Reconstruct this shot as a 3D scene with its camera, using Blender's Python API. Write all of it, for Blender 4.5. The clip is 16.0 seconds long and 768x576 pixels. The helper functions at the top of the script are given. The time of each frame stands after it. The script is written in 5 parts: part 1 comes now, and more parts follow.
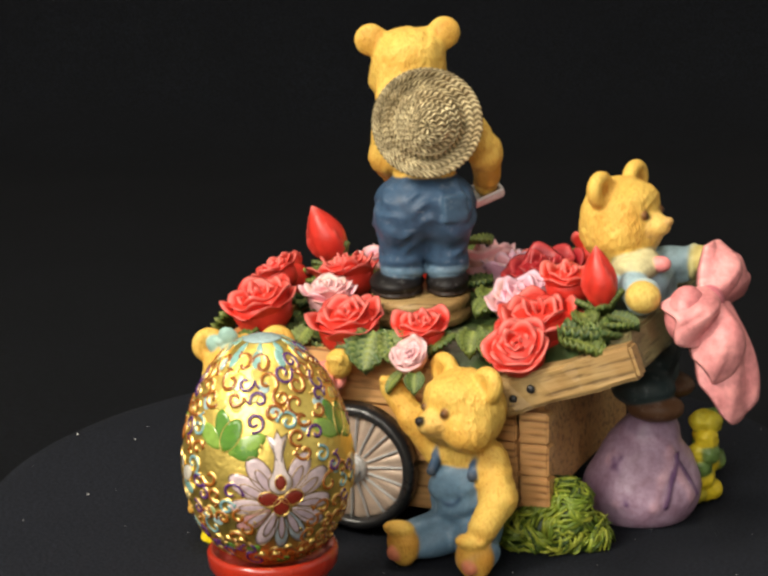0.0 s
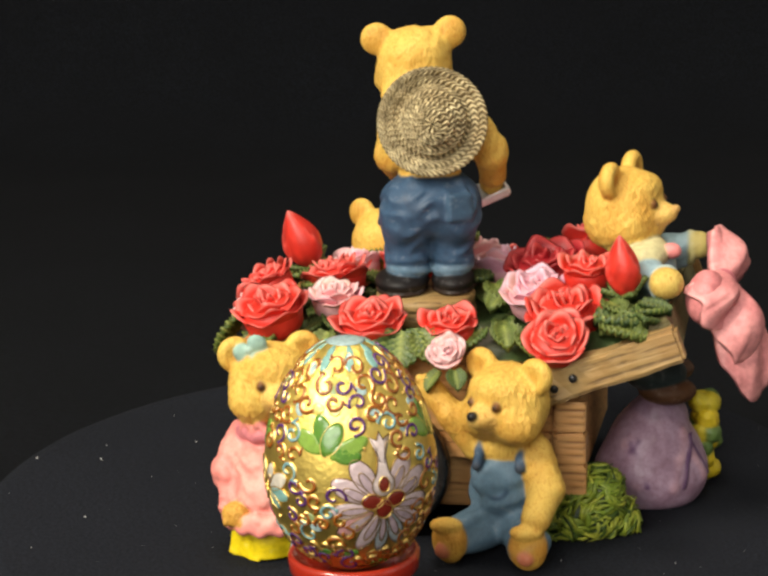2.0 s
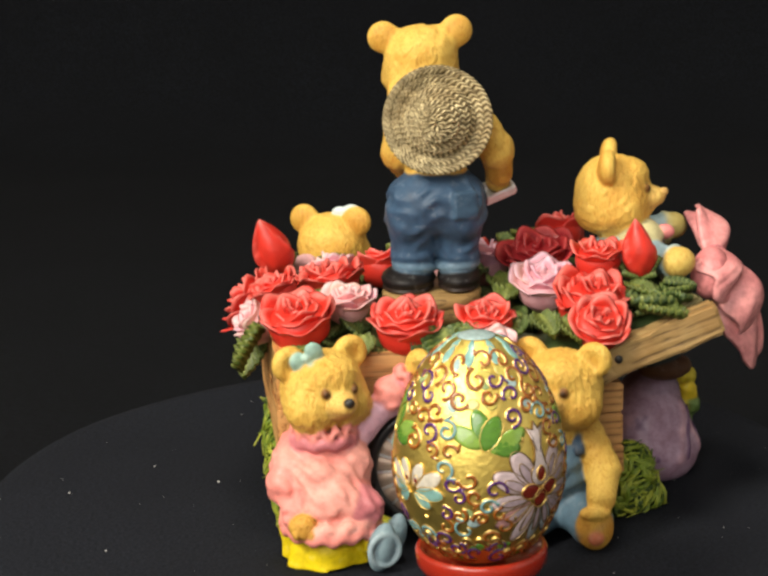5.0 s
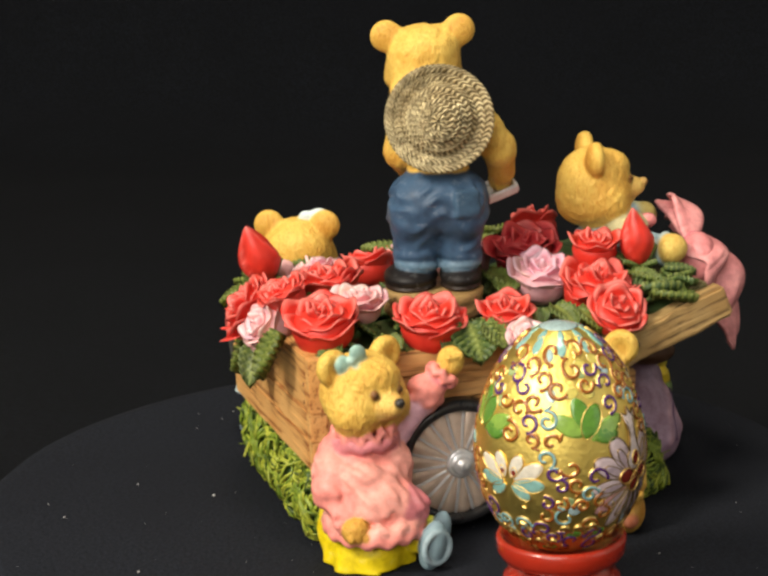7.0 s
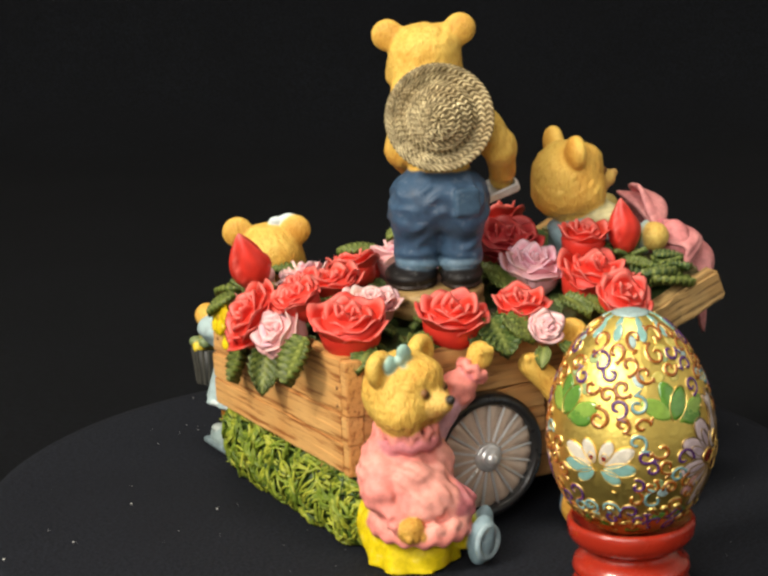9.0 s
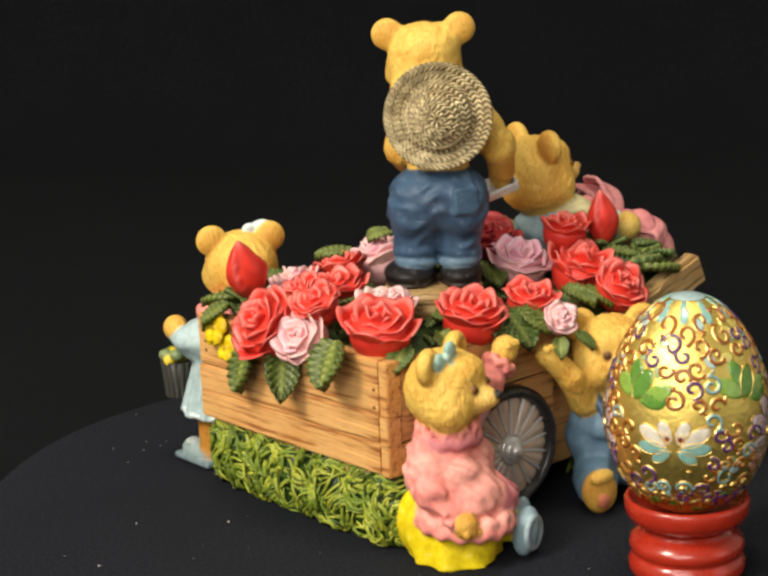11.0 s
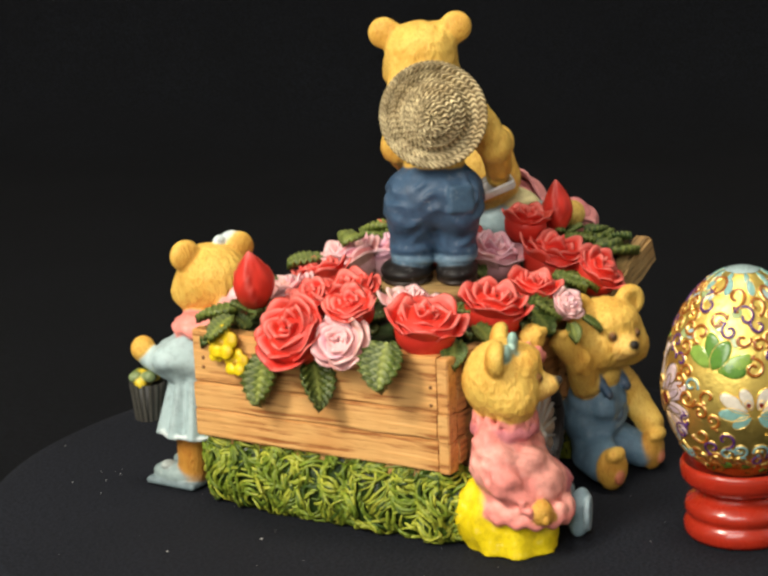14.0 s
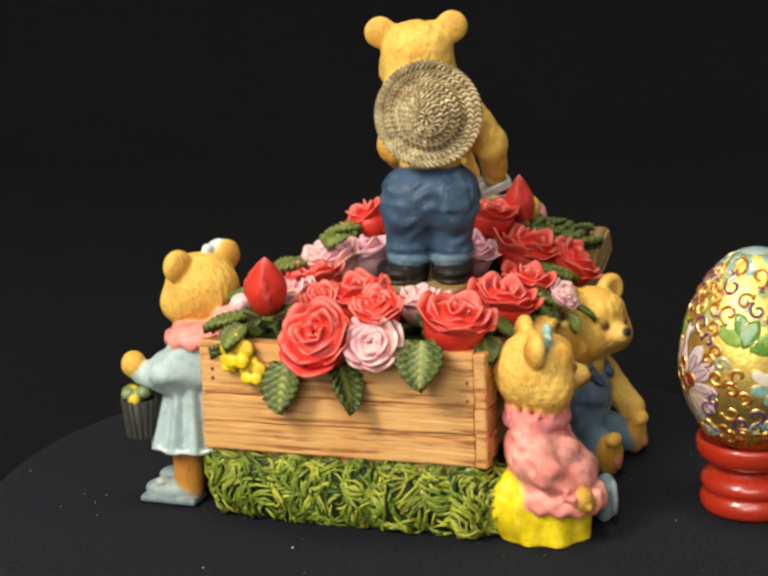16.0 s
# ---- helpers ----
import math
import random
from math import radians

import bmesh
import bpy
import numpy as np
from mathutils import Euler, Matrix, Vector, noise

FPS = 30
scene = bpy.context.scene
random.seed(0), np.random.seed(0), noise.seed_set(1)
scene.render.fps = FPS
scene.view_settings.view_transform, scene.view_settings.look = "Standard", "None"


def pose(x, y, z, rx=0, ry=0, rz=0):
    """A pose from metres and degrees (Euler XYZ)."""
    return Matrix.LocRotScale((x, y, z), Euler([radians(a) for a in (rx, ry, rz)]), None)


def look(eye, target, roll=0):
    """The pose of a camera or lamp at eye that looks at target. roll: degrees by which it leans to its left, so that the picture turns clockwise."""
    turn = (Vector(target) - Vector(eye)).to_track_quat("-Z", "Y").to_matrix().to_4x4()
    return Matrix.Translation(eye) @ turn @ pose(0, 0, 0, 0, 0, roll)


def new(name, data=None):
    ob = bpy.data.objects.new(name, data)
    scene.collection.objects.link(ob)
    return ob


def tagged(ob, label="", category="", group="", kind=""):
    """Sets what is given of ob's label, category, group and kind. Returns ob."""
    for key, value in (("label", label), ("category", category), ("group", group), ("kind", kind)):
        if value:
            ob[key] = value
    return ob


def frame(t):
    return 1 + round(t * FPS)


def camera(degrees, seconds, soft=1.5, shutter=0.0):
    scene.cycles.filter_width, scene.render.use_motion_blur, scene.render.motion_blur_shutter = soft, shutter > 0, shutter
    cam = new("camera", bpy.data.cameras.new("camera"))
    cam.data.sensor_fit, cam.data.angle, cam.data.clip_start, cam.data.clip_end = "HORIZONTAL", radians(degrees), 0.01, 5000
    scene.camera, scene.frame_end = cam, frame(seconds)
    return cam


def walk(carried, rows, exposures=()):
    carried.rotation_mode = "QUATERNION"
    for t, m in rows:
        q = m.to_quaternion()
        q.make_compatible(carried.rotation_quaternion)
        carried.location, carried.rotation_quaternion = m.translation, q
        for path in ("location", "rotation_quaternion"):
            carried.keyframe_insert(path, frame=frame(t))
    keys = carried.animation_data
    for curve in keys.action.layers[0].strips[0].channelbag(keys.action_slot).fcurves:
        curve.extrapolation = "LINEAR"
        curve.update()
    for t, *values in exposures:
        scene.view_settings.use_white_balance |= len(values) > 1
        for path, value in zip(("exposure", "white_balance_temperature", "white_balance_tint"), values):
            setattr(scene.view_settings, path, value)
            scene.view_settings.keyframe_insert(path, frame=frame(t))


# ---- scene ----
MM = 0.001
cam = camera(21.65, 16.0, soft=2.8)
EYE = Vector((0.0, -0.62, 0.2268))
VIEW = look(EYE, EYE + Vector((-0.00632, 0.96832, -0.24963)), -2.02)
walk(cam, [(0, VIEW), (16, VIEW)], exposures=[(0, 0.0), (16, 0.0)])


def cart_yaw(t):
    """Turn of the turntable, in degrees: nearly six degrees a second."""
    s = t / 16
    return -24.0 + math.degrees(1.6054 * s + 0.1003 * s ** 2 - 0.1173 * s ** 3 + 0.0530 * s ** 4)


# ---- light: warm lamps over table, side window, added front fill, dim room round it ----
world = bpy.data.worlds.new("room_air")
scene.world = world
world.use_nodes = True
world.node_tree.nodes["Background"].inputs[0].default_value = (1.0, 0.95, 0.88, 1)
world.node_tree.nodes["Background"].inputs[1].default_value = 0.0


def area_lamp(name, eye, target, sx, sy, watts, colour):
    data = bpy.data.lights.new(name, "AREA")
    data.shape, data.size, data.size_y, data.energy, data.color = "RECTANGLE", sx, sy, watts, colour
    ob = new(name, data)
    ob.matrix_world = look(eye, target)
    return ob


area_lamp("standing_lamp", (-0.62, -0.56, 0.79), (0, -0.02, 0.07), 0.24, 0.34, 12.4, (1.0, 0.92, 0.77))
area_lamp("ceiling_lamp", (0.0, -0.05, 1.60), (0, -0.02, 0.05), 0.40, 0.40, 10.0, (1.0, 0.92, 0.77))
# fill added to brighten the front faces; the south wall has no window
area_lamp("front_fill_light", (-0.50, -1.85, 0.95), (0, 0, 0.1), 1.3, 1.3, 36.0, (1.0, 0.96, 0.89))
area_lamp("side_window_light", (1.25, -0.70, 0.50), (0, 0, 0.08), 0.7, 0.9, 1.0, (0.74, 0.89, 1.0))

# ---- materials ----


def mat(name):
    m = bpy.data.materials.new(name)
    m.use_nodes = True
    nt = m.node_tree
    return m, nt, nt.nodes["Principled BSDF"]


def node(nt, kind, **values):
    n = nt.nodes.new(kind)
    for key, v in values.items():
        n.inputs[key.replace("_", " ")].default_value = v
    return n


def coords(nt, scale=(1, 1, 1)):
    tc = nt.nodes.new("ShaderNodeTexCoord")
    mp = nt.nodes.new("ShaderNodeMapping")
    mp.inputs["Scale"].default_value = scale
    nt.links.new(tc.outputs["Object"], mp.inputs[0])
    return mp.outputs[0]


def noise_tex(nt, vec, scale, detail=3.0, rough=0.55):
    n = node(nt, "ShaderNodeTexNoise", Scale=scale, Detail=detail, Roughness=rough)
    nt.links.new(vec, n.inputs["Vector"])
    return n.outputs["Fac"]


def ramp(nt, fac, lo, hi, a=0.0, b=1.0):
    r = nt.nodes.new("ShaderNodeMapRange")
    for key, v in (("From Min", lo), ("From Max", hi), ("To Min", a), ("To Max", b)):
        r.inputs[key].default_value = v
    nt.links.new(fac, r.inputs["Value"])
    return r.outputs["Result"]


def mix(nt, fac, a, b, blend="MIX"):
    n = nt.nodes.new("ShaderNodeMix")
    n.data_type, n.blend_type = "RGBA", blend
    for sock, v in ((n.inputs["Factor"], fac), (n.inputs["A"], a), (n.inputs["B"], b)):
        if hasattr(v, "links"):
            nt.links.new(v, sock)
        else:
            sock.default_value = v
    return n.outputs["Result"]


def bump(nt, bsdf, height, strength, dist):
    b = node(nt, "ShaderNodeBump", Strength=strength, Distance=dist)
    nt.links.new(height, b.inputs["Height"])
    nt.links.new(b.outputs[0], bsdf.inputs["Normal"])


def painted(name, rough=0.45, stain=(0.45, 0.30, 0.16), amount=0.35, bump_mm=0.12, grain=900.0, coat=0.0, stretch=(1, 1, 1)):
    """Hand-painted cast resin: the paint is a colour layer on the mesh; brown glaze lies on it in uneven patches."""
    m, nt, p = mat(name)
    col = nt.nodes.new("ShaderNodeVertexColor")
    col.layer_name = "paint"
    vec = coords(nt, stretch)
    big = noise_tex(nt, vec, 95.0, 3.0)
    fine = noise_tex(nt, vec, grain, 3.0, 0.6)
    glaze = mix(nt, ramp(nt, big, 0.42, 0.75, 0.0, amount), col.outputs["Color"], (*stain, 1), "MULTIPLY")
    glaze = mix(nt, ramp(nt, fine, 0.38, 0.7, 0.0, 0.55 * amount + 0.1), glaze, (*stain, 1), "MULTIPLY")
    nt.links.new(glaze, p.inputs["Base Color"])
    nt.links.new(ramp(nt, big, 0.3, 0.7, rough - 0.08, rough + 0.12), p.inputs["Roughness"])
    p.inputs["Coat Weight"].default_value = coat
    p.inputs["Coat Roughness"].default_value = 0.25
    p.inputs["Specular IOR Level"].default_value = 0.40
    bump(nt, p, fine, 0.8, bump_mm * MM)
    return m


def painted_fur(name):
    """Golden tool-marked fur where the paint layer's alpha is one, smoother painted clothes elsewhere."""
    m, nt, p = mat(name)
    col = nt.nodes.new("ShaderNodeVertexColor")
    col.layer_name = "paint"
    fur = col.outputs["Alpha"]
    big = noise_tex(nt, coords(nt), 80.0, 3.0)
    mid = noise_tex(nt, coords(nt), 330.0, 4.0, 0.6)
    swirl = nt.nodes.new("ShaderNodeVectorMath")
    swirl.operation = "ADD"
    warp = node(nt, "ShaderNodeTexNoise", Scale=160.0, Detail=1.0)
    nt.links.new(coords(nt), warp.inputs["Vector"])
    wide = nt.nodes.new("ShaderNodeVectorMath")
    wide.operation = "SCALE"
    wide.inputs["Scale"].default_value = 0.0035
    nt.links.new(warp.outputs["Color"], wide.inputs[0])
    nt.links.new(coords(nt, (1.0, 1.0, 0.33)), swirl.inputs[0])
    nt.links.new(wide.outputs[0], swirl.inputs[1])
    strand = noise_tex(nt, swirl.outputs[0], 1500.0, 2.5, 0.6)
    a = mix(nt, ramp(nt, big, 0.45, 0.72, 0.0, 0.55), col.outputs["Color"], (0.86, 0.52, 0.22, 1), "MULTIPLY")
    a = mix(nt, ramp(nt, strand, 0.50, 0.28, 0.0, 0.6), a, (0.66, 0.37, 0.14, 1), "MULTIPLY")
    c = mix(nt, ramp(nt, mid, 0.46, 0.72, 0.0, 0.55), col.outputs["Color"], (0.52, 0.48, 0.50, 1), "MULTIPLY")
    c = mix(nt, ramp(nt, mid, 0.42, 0.26, 0.0, 0.16), c, (0.60, 0.60, 0.60, 1), "SCREEN")
    nt.links.new(mix(nt, fur, c, a), p.inputs["Base Color"])
    nt.links.new(ramp(nt, big, 0.3, 0.7, 0.40, 0.58), p.inputs["Roughness"])
    p.inputs["Specular IOR Level"].default_value = 0.3
    h = mix(nt, fur, ramp(nt, mid, 0, 1, 0.35, 0.65), strand)
    bump(nt, p, h, 1.0, 0.6 * MM)
    return m


FUR = painted_fur("painted_resin_fur")
RESIN = painted("painted_resin", 0.42, (0.50, 0.36, 0.40), 0.75, 0.3, 420.0)
PETAL = painted("painted_petals", 0.44, (0.78, 0.42, 0.42), 0.38, 0.16, 420.0)
LEAF = painted("painted_leaves", 0.42, (0.45, 0.45, 0.25), 0.5, 0.2, 600.0)
STRAW = painted("painted_straw", 0.6, (0.55, 0.42, 0.25), 0.5, 0.12, 1200.0)
GRASS = painted("painted_grass", 0.4, (0.40, 0.50, 0.20), 0.6, 0.12, 500.0)


def wood(name, light, dark, along, scale=90.0):
    """Carved and painted wood grain; along: the axis the grain runs on."""
    m, nt, p = mat(name)
    s = [1.0, 1.0, 1.0]
    s[along] = 0.06
    vec = coords(nt, s)
    info = nt.nodes.new("ShaderNodeObjectInfo")
    g = noise_tex(nt, vec, scale * 7.0, 4.0, 0.6)
    wide = noise_tex(nt, coords(nt), 70.0, 2.0)
    c = mix(nt, ramp(nt, g, 0.53, 0.64), light, dark)
    c = mix(nt, ramp(nt, g, 0.44, 0.30, 0.0, 0.5), c, tuple(min(1, 1.35 * v) for v in light[:3]) + (1,))
    c = mix(nt, ramp(nt, wide, 0.35, 0.7, 0.0, 0.45), c, (0.75, 0.5, 0.3, 1), "MULTIPLY")
    c = mix(nt, ramp(nt, info.outputs["Random"], 0, 1, 0.0, 0.3), c, (0.85, 0.62, 0.42, 1), "MULTIPLY")
    nt.links.new(c, p.inputs["Base Color"])
    p.inputs["Roughness"].default_value = 0.5
    bump(nt, p, g, 0.8, -0.6 * MM)
    return m


WOOD_Y = wood("painted_wood_plank", (0.70, 0.41, 0.15, 1), (0.34, 0.13, 0.035, 1), 1)
WOOD_X = wood("painted_wood_side", (0.62, 0.36, 0.14, 1), (0.26, 0.12, 0.04, 1), 0)
WOOD_OLIVE = wood("weathered_wood_rail", (0.42, 0.29, 0.12, 1), (0.17, 0.11, 0.045, 1), 0)
# mossy end board, with the shade it stands in put into the colour
WOOD_SHADED = wood("shaded_mossy_board", (0.17, 0.16, 0.075, 1), (0.07, 0.07, 0.03, 1), 1)


def plain(name, colour, rough, metal=0.0, coat=0.0, vary=0.25, scale=300.0, bump_mm=0.05):
    m, nt, p = mat(name)
    vec = coords(nt)
    a = noise_tex(nt, vec, scale, 4.0)
    c = mix(nt, ramp(nt, a, 0.3, 0.75, 0.0, vary), (*colour, 1), tuple(0.4 * v for v in colour) + (1,))
    nt.links.new(c, p.inputs["Base Color"])
    nt.links.new(ramp(nt, a, 0.3, 0.7, max(0.03, rough - 0.06), rough + 0.08), p.inputs["Roughness"])
    p.inputs["Metallic"].default_value = metal
    p.inputs["Coat Weight"].default_value = coat
    p.inputs["Coat Roughness"].default_value = 0.08
    bump(nt, p, a, 0.6, bump_mm * MM)
    return m


TYRE = plain("black_painted_tyre", (0.02, 0.02, 0.021), 0.3, vary=0.5, bump_mm=0.2)
SPOKE_DISC = plain("taupe_wheel_disc", (0.66, 0.51, 0.40), 0.42, 0.3, vary=0.4, bump_mm=0.15)
SILVER = plain("silver_paint", (0.80, 0.80, 0.80), 0.36, 0.6, vary=0.4)
RED_LACQUER = plain("red_lacquer", (0.42, 0.026, 0.010), 0.26, coat=0.45, vary=0.35, scale=120.0, bump_mm=0.02)
GOLD = plain("polished_gold", (1.0, 0.76, 0.20), 0.42, 1.0, vary=0.22, scale=700.0, bump_mm=0.35)
DARK_WIRE = plain("oxidised_wire", (0.30, 0.20, 0.09), 0.4, 0.8, vary=0.4)
WIRE = plain("gilt_wire", (0.92, 0.64, 0.20), 0.36, 1.0, vary=0.3)
NAIL = plain("brown_nail", (0.20, 0.08, 0.025), 0.6)
ENAMELS = {}


def enamel(key, colour):
    if key not in ENAMELS:
        ENAMELS[key] = plain("enamel_" + key, colour, 0.2, 0.0, 0.6, 0.5, 600.0, 0.15)
    return ENAMELS[key]


def cloth(name, colour, scale=1500.0):
    m, nt, p = mat(name)
    vec = coords(nt)
    a = noise_tex(nt, vec, scale, 4.0, 0.7)
    b = noise_tex(nt, vec, 14.0, 3.0)
    c = mix(nt, ramp(nt, a, 0.38, 0.66), tuple(0.4 * v for v in colour) + (1,), tuple(1.7 * v for v in colour) + (1,))
    c = mix(nt, ramp(nt, b, 0.35, 0.7, 0.0, 0.5), c, tuple(0.6 * v for v in colour) + (1,))
    nt.links.new(c, p.inputs["Base Color"])
    p.inputs["Roughness"].default_value = 0.95
    p.inputs["Specular IOR Level"].default_value = 0.15
    bump(nt, p, a, 0.7, 0.25 * MM)
    return m


BLACK_CLOTH = cloth("black_cloth", (0.0098, 0.0114, 0.0164), 900.0)
BACK_CLOTH = cloth("black_backdrop_cloth", (0.0034, 0.0041, 0.0058), 500.0)
WALL_PAINT = plain("room_wall_paint", (0.74, 0.71, 0.66), 0.8, vary=0.15, scale=4.0)
LINT = plain("white_lint", (0.75, 0.75, 0.72), 0.8)

# ---- mesh helpers ----


def mesh_from(name, verts, faces, material, paint=None, smooth=True):
    me = bpy.data.meshes.new(name)
    me.from_pydata([tuple(v) for v in (np.asarray(verts) * MM).tolist()], [], [tuple(f) for f in faces])
    me.materials.append(material)
    if paint is not None:
        at = me.color_attributes.new("paint", "FLOAT_COLOR", "POINT")
        rgba = np.ones((len(verts), 4), np.float32)
        paint = np.asarray(paint)
        rgba[:, :paint.shape[1]] = paint
        at.data.foreach_set("color", rgba.ravel())
    if smooth:
        me.polygons.foreach_set("use_smooth", np.ones(len(me.polygons), bool))
    me.validate()
    me.update()
    return me


def part(name, bm, material, parent, label=""):
    """Links a bmesh (millimetres) or a finished mesh as one mesh object under a thing or a part."""
    if isinstance(bm, bmesh.types.BMesh):
        me = bpy.data.meshes.new(name)
        bmesh.ops.scale(bm, vec=(MM,) * 3, verts=bm.verts)
        bmesh.ops.recalc_face_normals(bm, faces=bm.faces)
        bm.to_mesh(me)
        bm.free()
        me.materials.append(material)
    else:
        me = bm
    ob = new(name, me)
    ob.parent = parent
    return tagged(ob, label) if label else ob


MOVERS = []


def thing(name, m, me=None, label="", category="", group="", kind="", spin=False):
    """A top-level thing at the pose m (millimetres already scaled), carried by the turntable; spin: on the music-box turner."""
    ob = new(name, me)
    MOVERS.append((ob, m, spin))
    return tagged(ob, label, category, group, kind)


def at(u, v, z, rx=0, ry=0, rz=0):
    return pose(u * MM, v * MM, z * MM, rx, ry, rz)


def rough_box(size, bevel=0.8, wobble=0.5, cuts=8, axis=0, seed=1):
    """A plank: a bevelled box with wavering hand-carved faces, centred."""
    rnd = random.Random(seed)
    bm = bmesh.new()
    bmesh.ops.create_cube(bm, size=1.0)
    bmesh.ops.scale(bm, vec=size, verts=bm.verts)
    long_edges = [e for e in bm.edges if abs((e.verts[0].co - e.verts[1].co)[axis]) > 0.9 * size[axis]]
    bmesh.ops.subdivide_edges(bm, edges=long_edges, cuts=cuts, use_grid_fill=True)
    off = Vector((rnd.uniform(0, 90), rnd.uniform(0, 90), rnd.uniform(0, 90)))
    for v in bm.verts:
        v.co += Vector(noise.noise_vector(v.co * 0.11 + off)) * wobble
    sharp = [e for e in bm.edges if len(e.link_faces) == 2 and e.calc_face_angle(0) > 0.7]
    bmesh.ops.bevel(bm, geom=sharp, offset=bevel, segments=2, affect="EDGES", clamp_overlap=True)
    return bm


def lathe(profile, n=64):
    bm = bmesh.new()
    rings = []
    for r, z in profile:
        rings.append([bm.verts.new((r * math.cos(2 * math.pi * i / n), r * math.sin(2 * math.pi * i / n), z)) for i in range(n)])
    for a, b in zip(rings, rings[1:]):
        for i in range(n):
            bm.faces.new((a[i], a[(i + 1) % n], b[(i + 1) % n], b[i])).smooth = True
    bm.faces.new(rings[0])
    bm.faces.new(rings[-1])
    return bm


# ---- sculpting: soft unions of simple solids, turned into one mesh ----


def rot(rx=0, ry=0, rz=0):
    return np.array(Euler([radians(a) for a in (rx, ry, rz)]).to_matrix())


def ell(c, r, paint, k=1.5, turn=None, disp=None):
    c, r = np.array(c, np.float32), np.array(r, np.float32)

    def d(p):
        q = p - c
        if turn is not None:
            q = q @ np.asarray(turn, np.float32)
        a = np.sqrt(((q / r) ** 2).sum(-1))
        b = np.sqrt(((q / r ** 2) ** 2).sum(-1)) + 1e-6
        return a * (a - 1) / b
    return d, paint, k, disp


def cap(a, b, ra, rb, paint, k=1.5, disp=None):
    a, b = np.array(a, np.float32), np.array(b, np.float32)
    ab = b - a

    def d(p):
        h = np.clip(((p - a) @ ab) / (ab @ ab), 0, 1)
        return np.sqrt(((p - a - h[..., None] * ab) ** 2).sum(-1)) - (ra + (rb - ra) * h)
    return d, paint, k, disp


def cone(c, r0, r1, h, paint, k=1.0, disp=None, turn=None, wave=(0, 0.0)):
    """A skirt or ruff: from radius r0 at its foot to r1 at its top, with folds."""
    c = np.array(c, np.float32)

    def d(p):
        q = p - c
        if turn is not None:
            q = q @ np.asarray(turn, np.float32)
        f = np.clip(q[..., 2] / h, 0, 1)
        rad = np.hypot(q[..., 0], q[..., 1])
        ang = np.arctan2(q[..., 1], q[..., 0])
        lim = r0 + (r1 - r0) * f + wave[1] * (1 - 0.7 * f) * np.sin(wave[0] * ang + 1.3 * np.sin(2 * ang))
        side = (rad - lim) * 0.85
        return np.maximum(np.maximum(side, -q[..., 2]), q[..., 2] - h)
    return d, paint, k, disp


def ring(c, big, small, paint, k=0.6, turn=None, wave=(0, 0.0)):
    c = np.array(c, np.float32)

    def d(p):
        q = p - c
        if turn is not None:
            q = q @ np.asarray(turn, np.float32)
        ang = np.arctan2(q[..., 1], q[..., 0])
        zz = q[..., 2] + wave[1] * np.sin(wave[0] * ang)
        return np.hypot(np.hypot(q[..., 0], q[..., 1]) - big, zz) - small
    return d, paint, k, None


def block(c, half, paint, k=0.5, turn=None, soft=0.6):
    c, half = np.array(c, np.float32), np.array(half, np.float32)

    def d(p):
        q = p - c
        if turn is not None:
            q = q @ np.asarray(turn, np.float32)
        q = np.abs(q) - half + soft
        return np.sqrt((np.maximum(q, 0) ** 2).sum(-1)) + np.minimum(q.max(-1), 0) - soft
    return d, paint, k, None


def moved(solid, off):
    """The same solid set elsewhere."""
    d, paint, k, disp = solid
    off = np.array(off, np.float32)
    return (lambda p: d(p - off)), paint, k, disp


def ripples(amp, freq, seed=1, n=5):
    """Small folds and tool marks."""
    rnd = np.random.RandomState(seed)
    dirs = rnd.normal(size=(n, 3)).astype(np.float32)
    dirs /= np.linalg.norm(dirs, axis=1)[:, None]
    ph = rnd.uniform(0, 6.28, n)

    def f(p):
        s = 0
        for i in range(n):
            s = s + np.sin((p @ dirs[i]) * freq * (0.7 + 0.6 * i / n) + ph[i] + 1.2 * np.sin((p @ dirs[(i + 1) % n]) * freq * 0.5))
        return s * amp / n
    return f


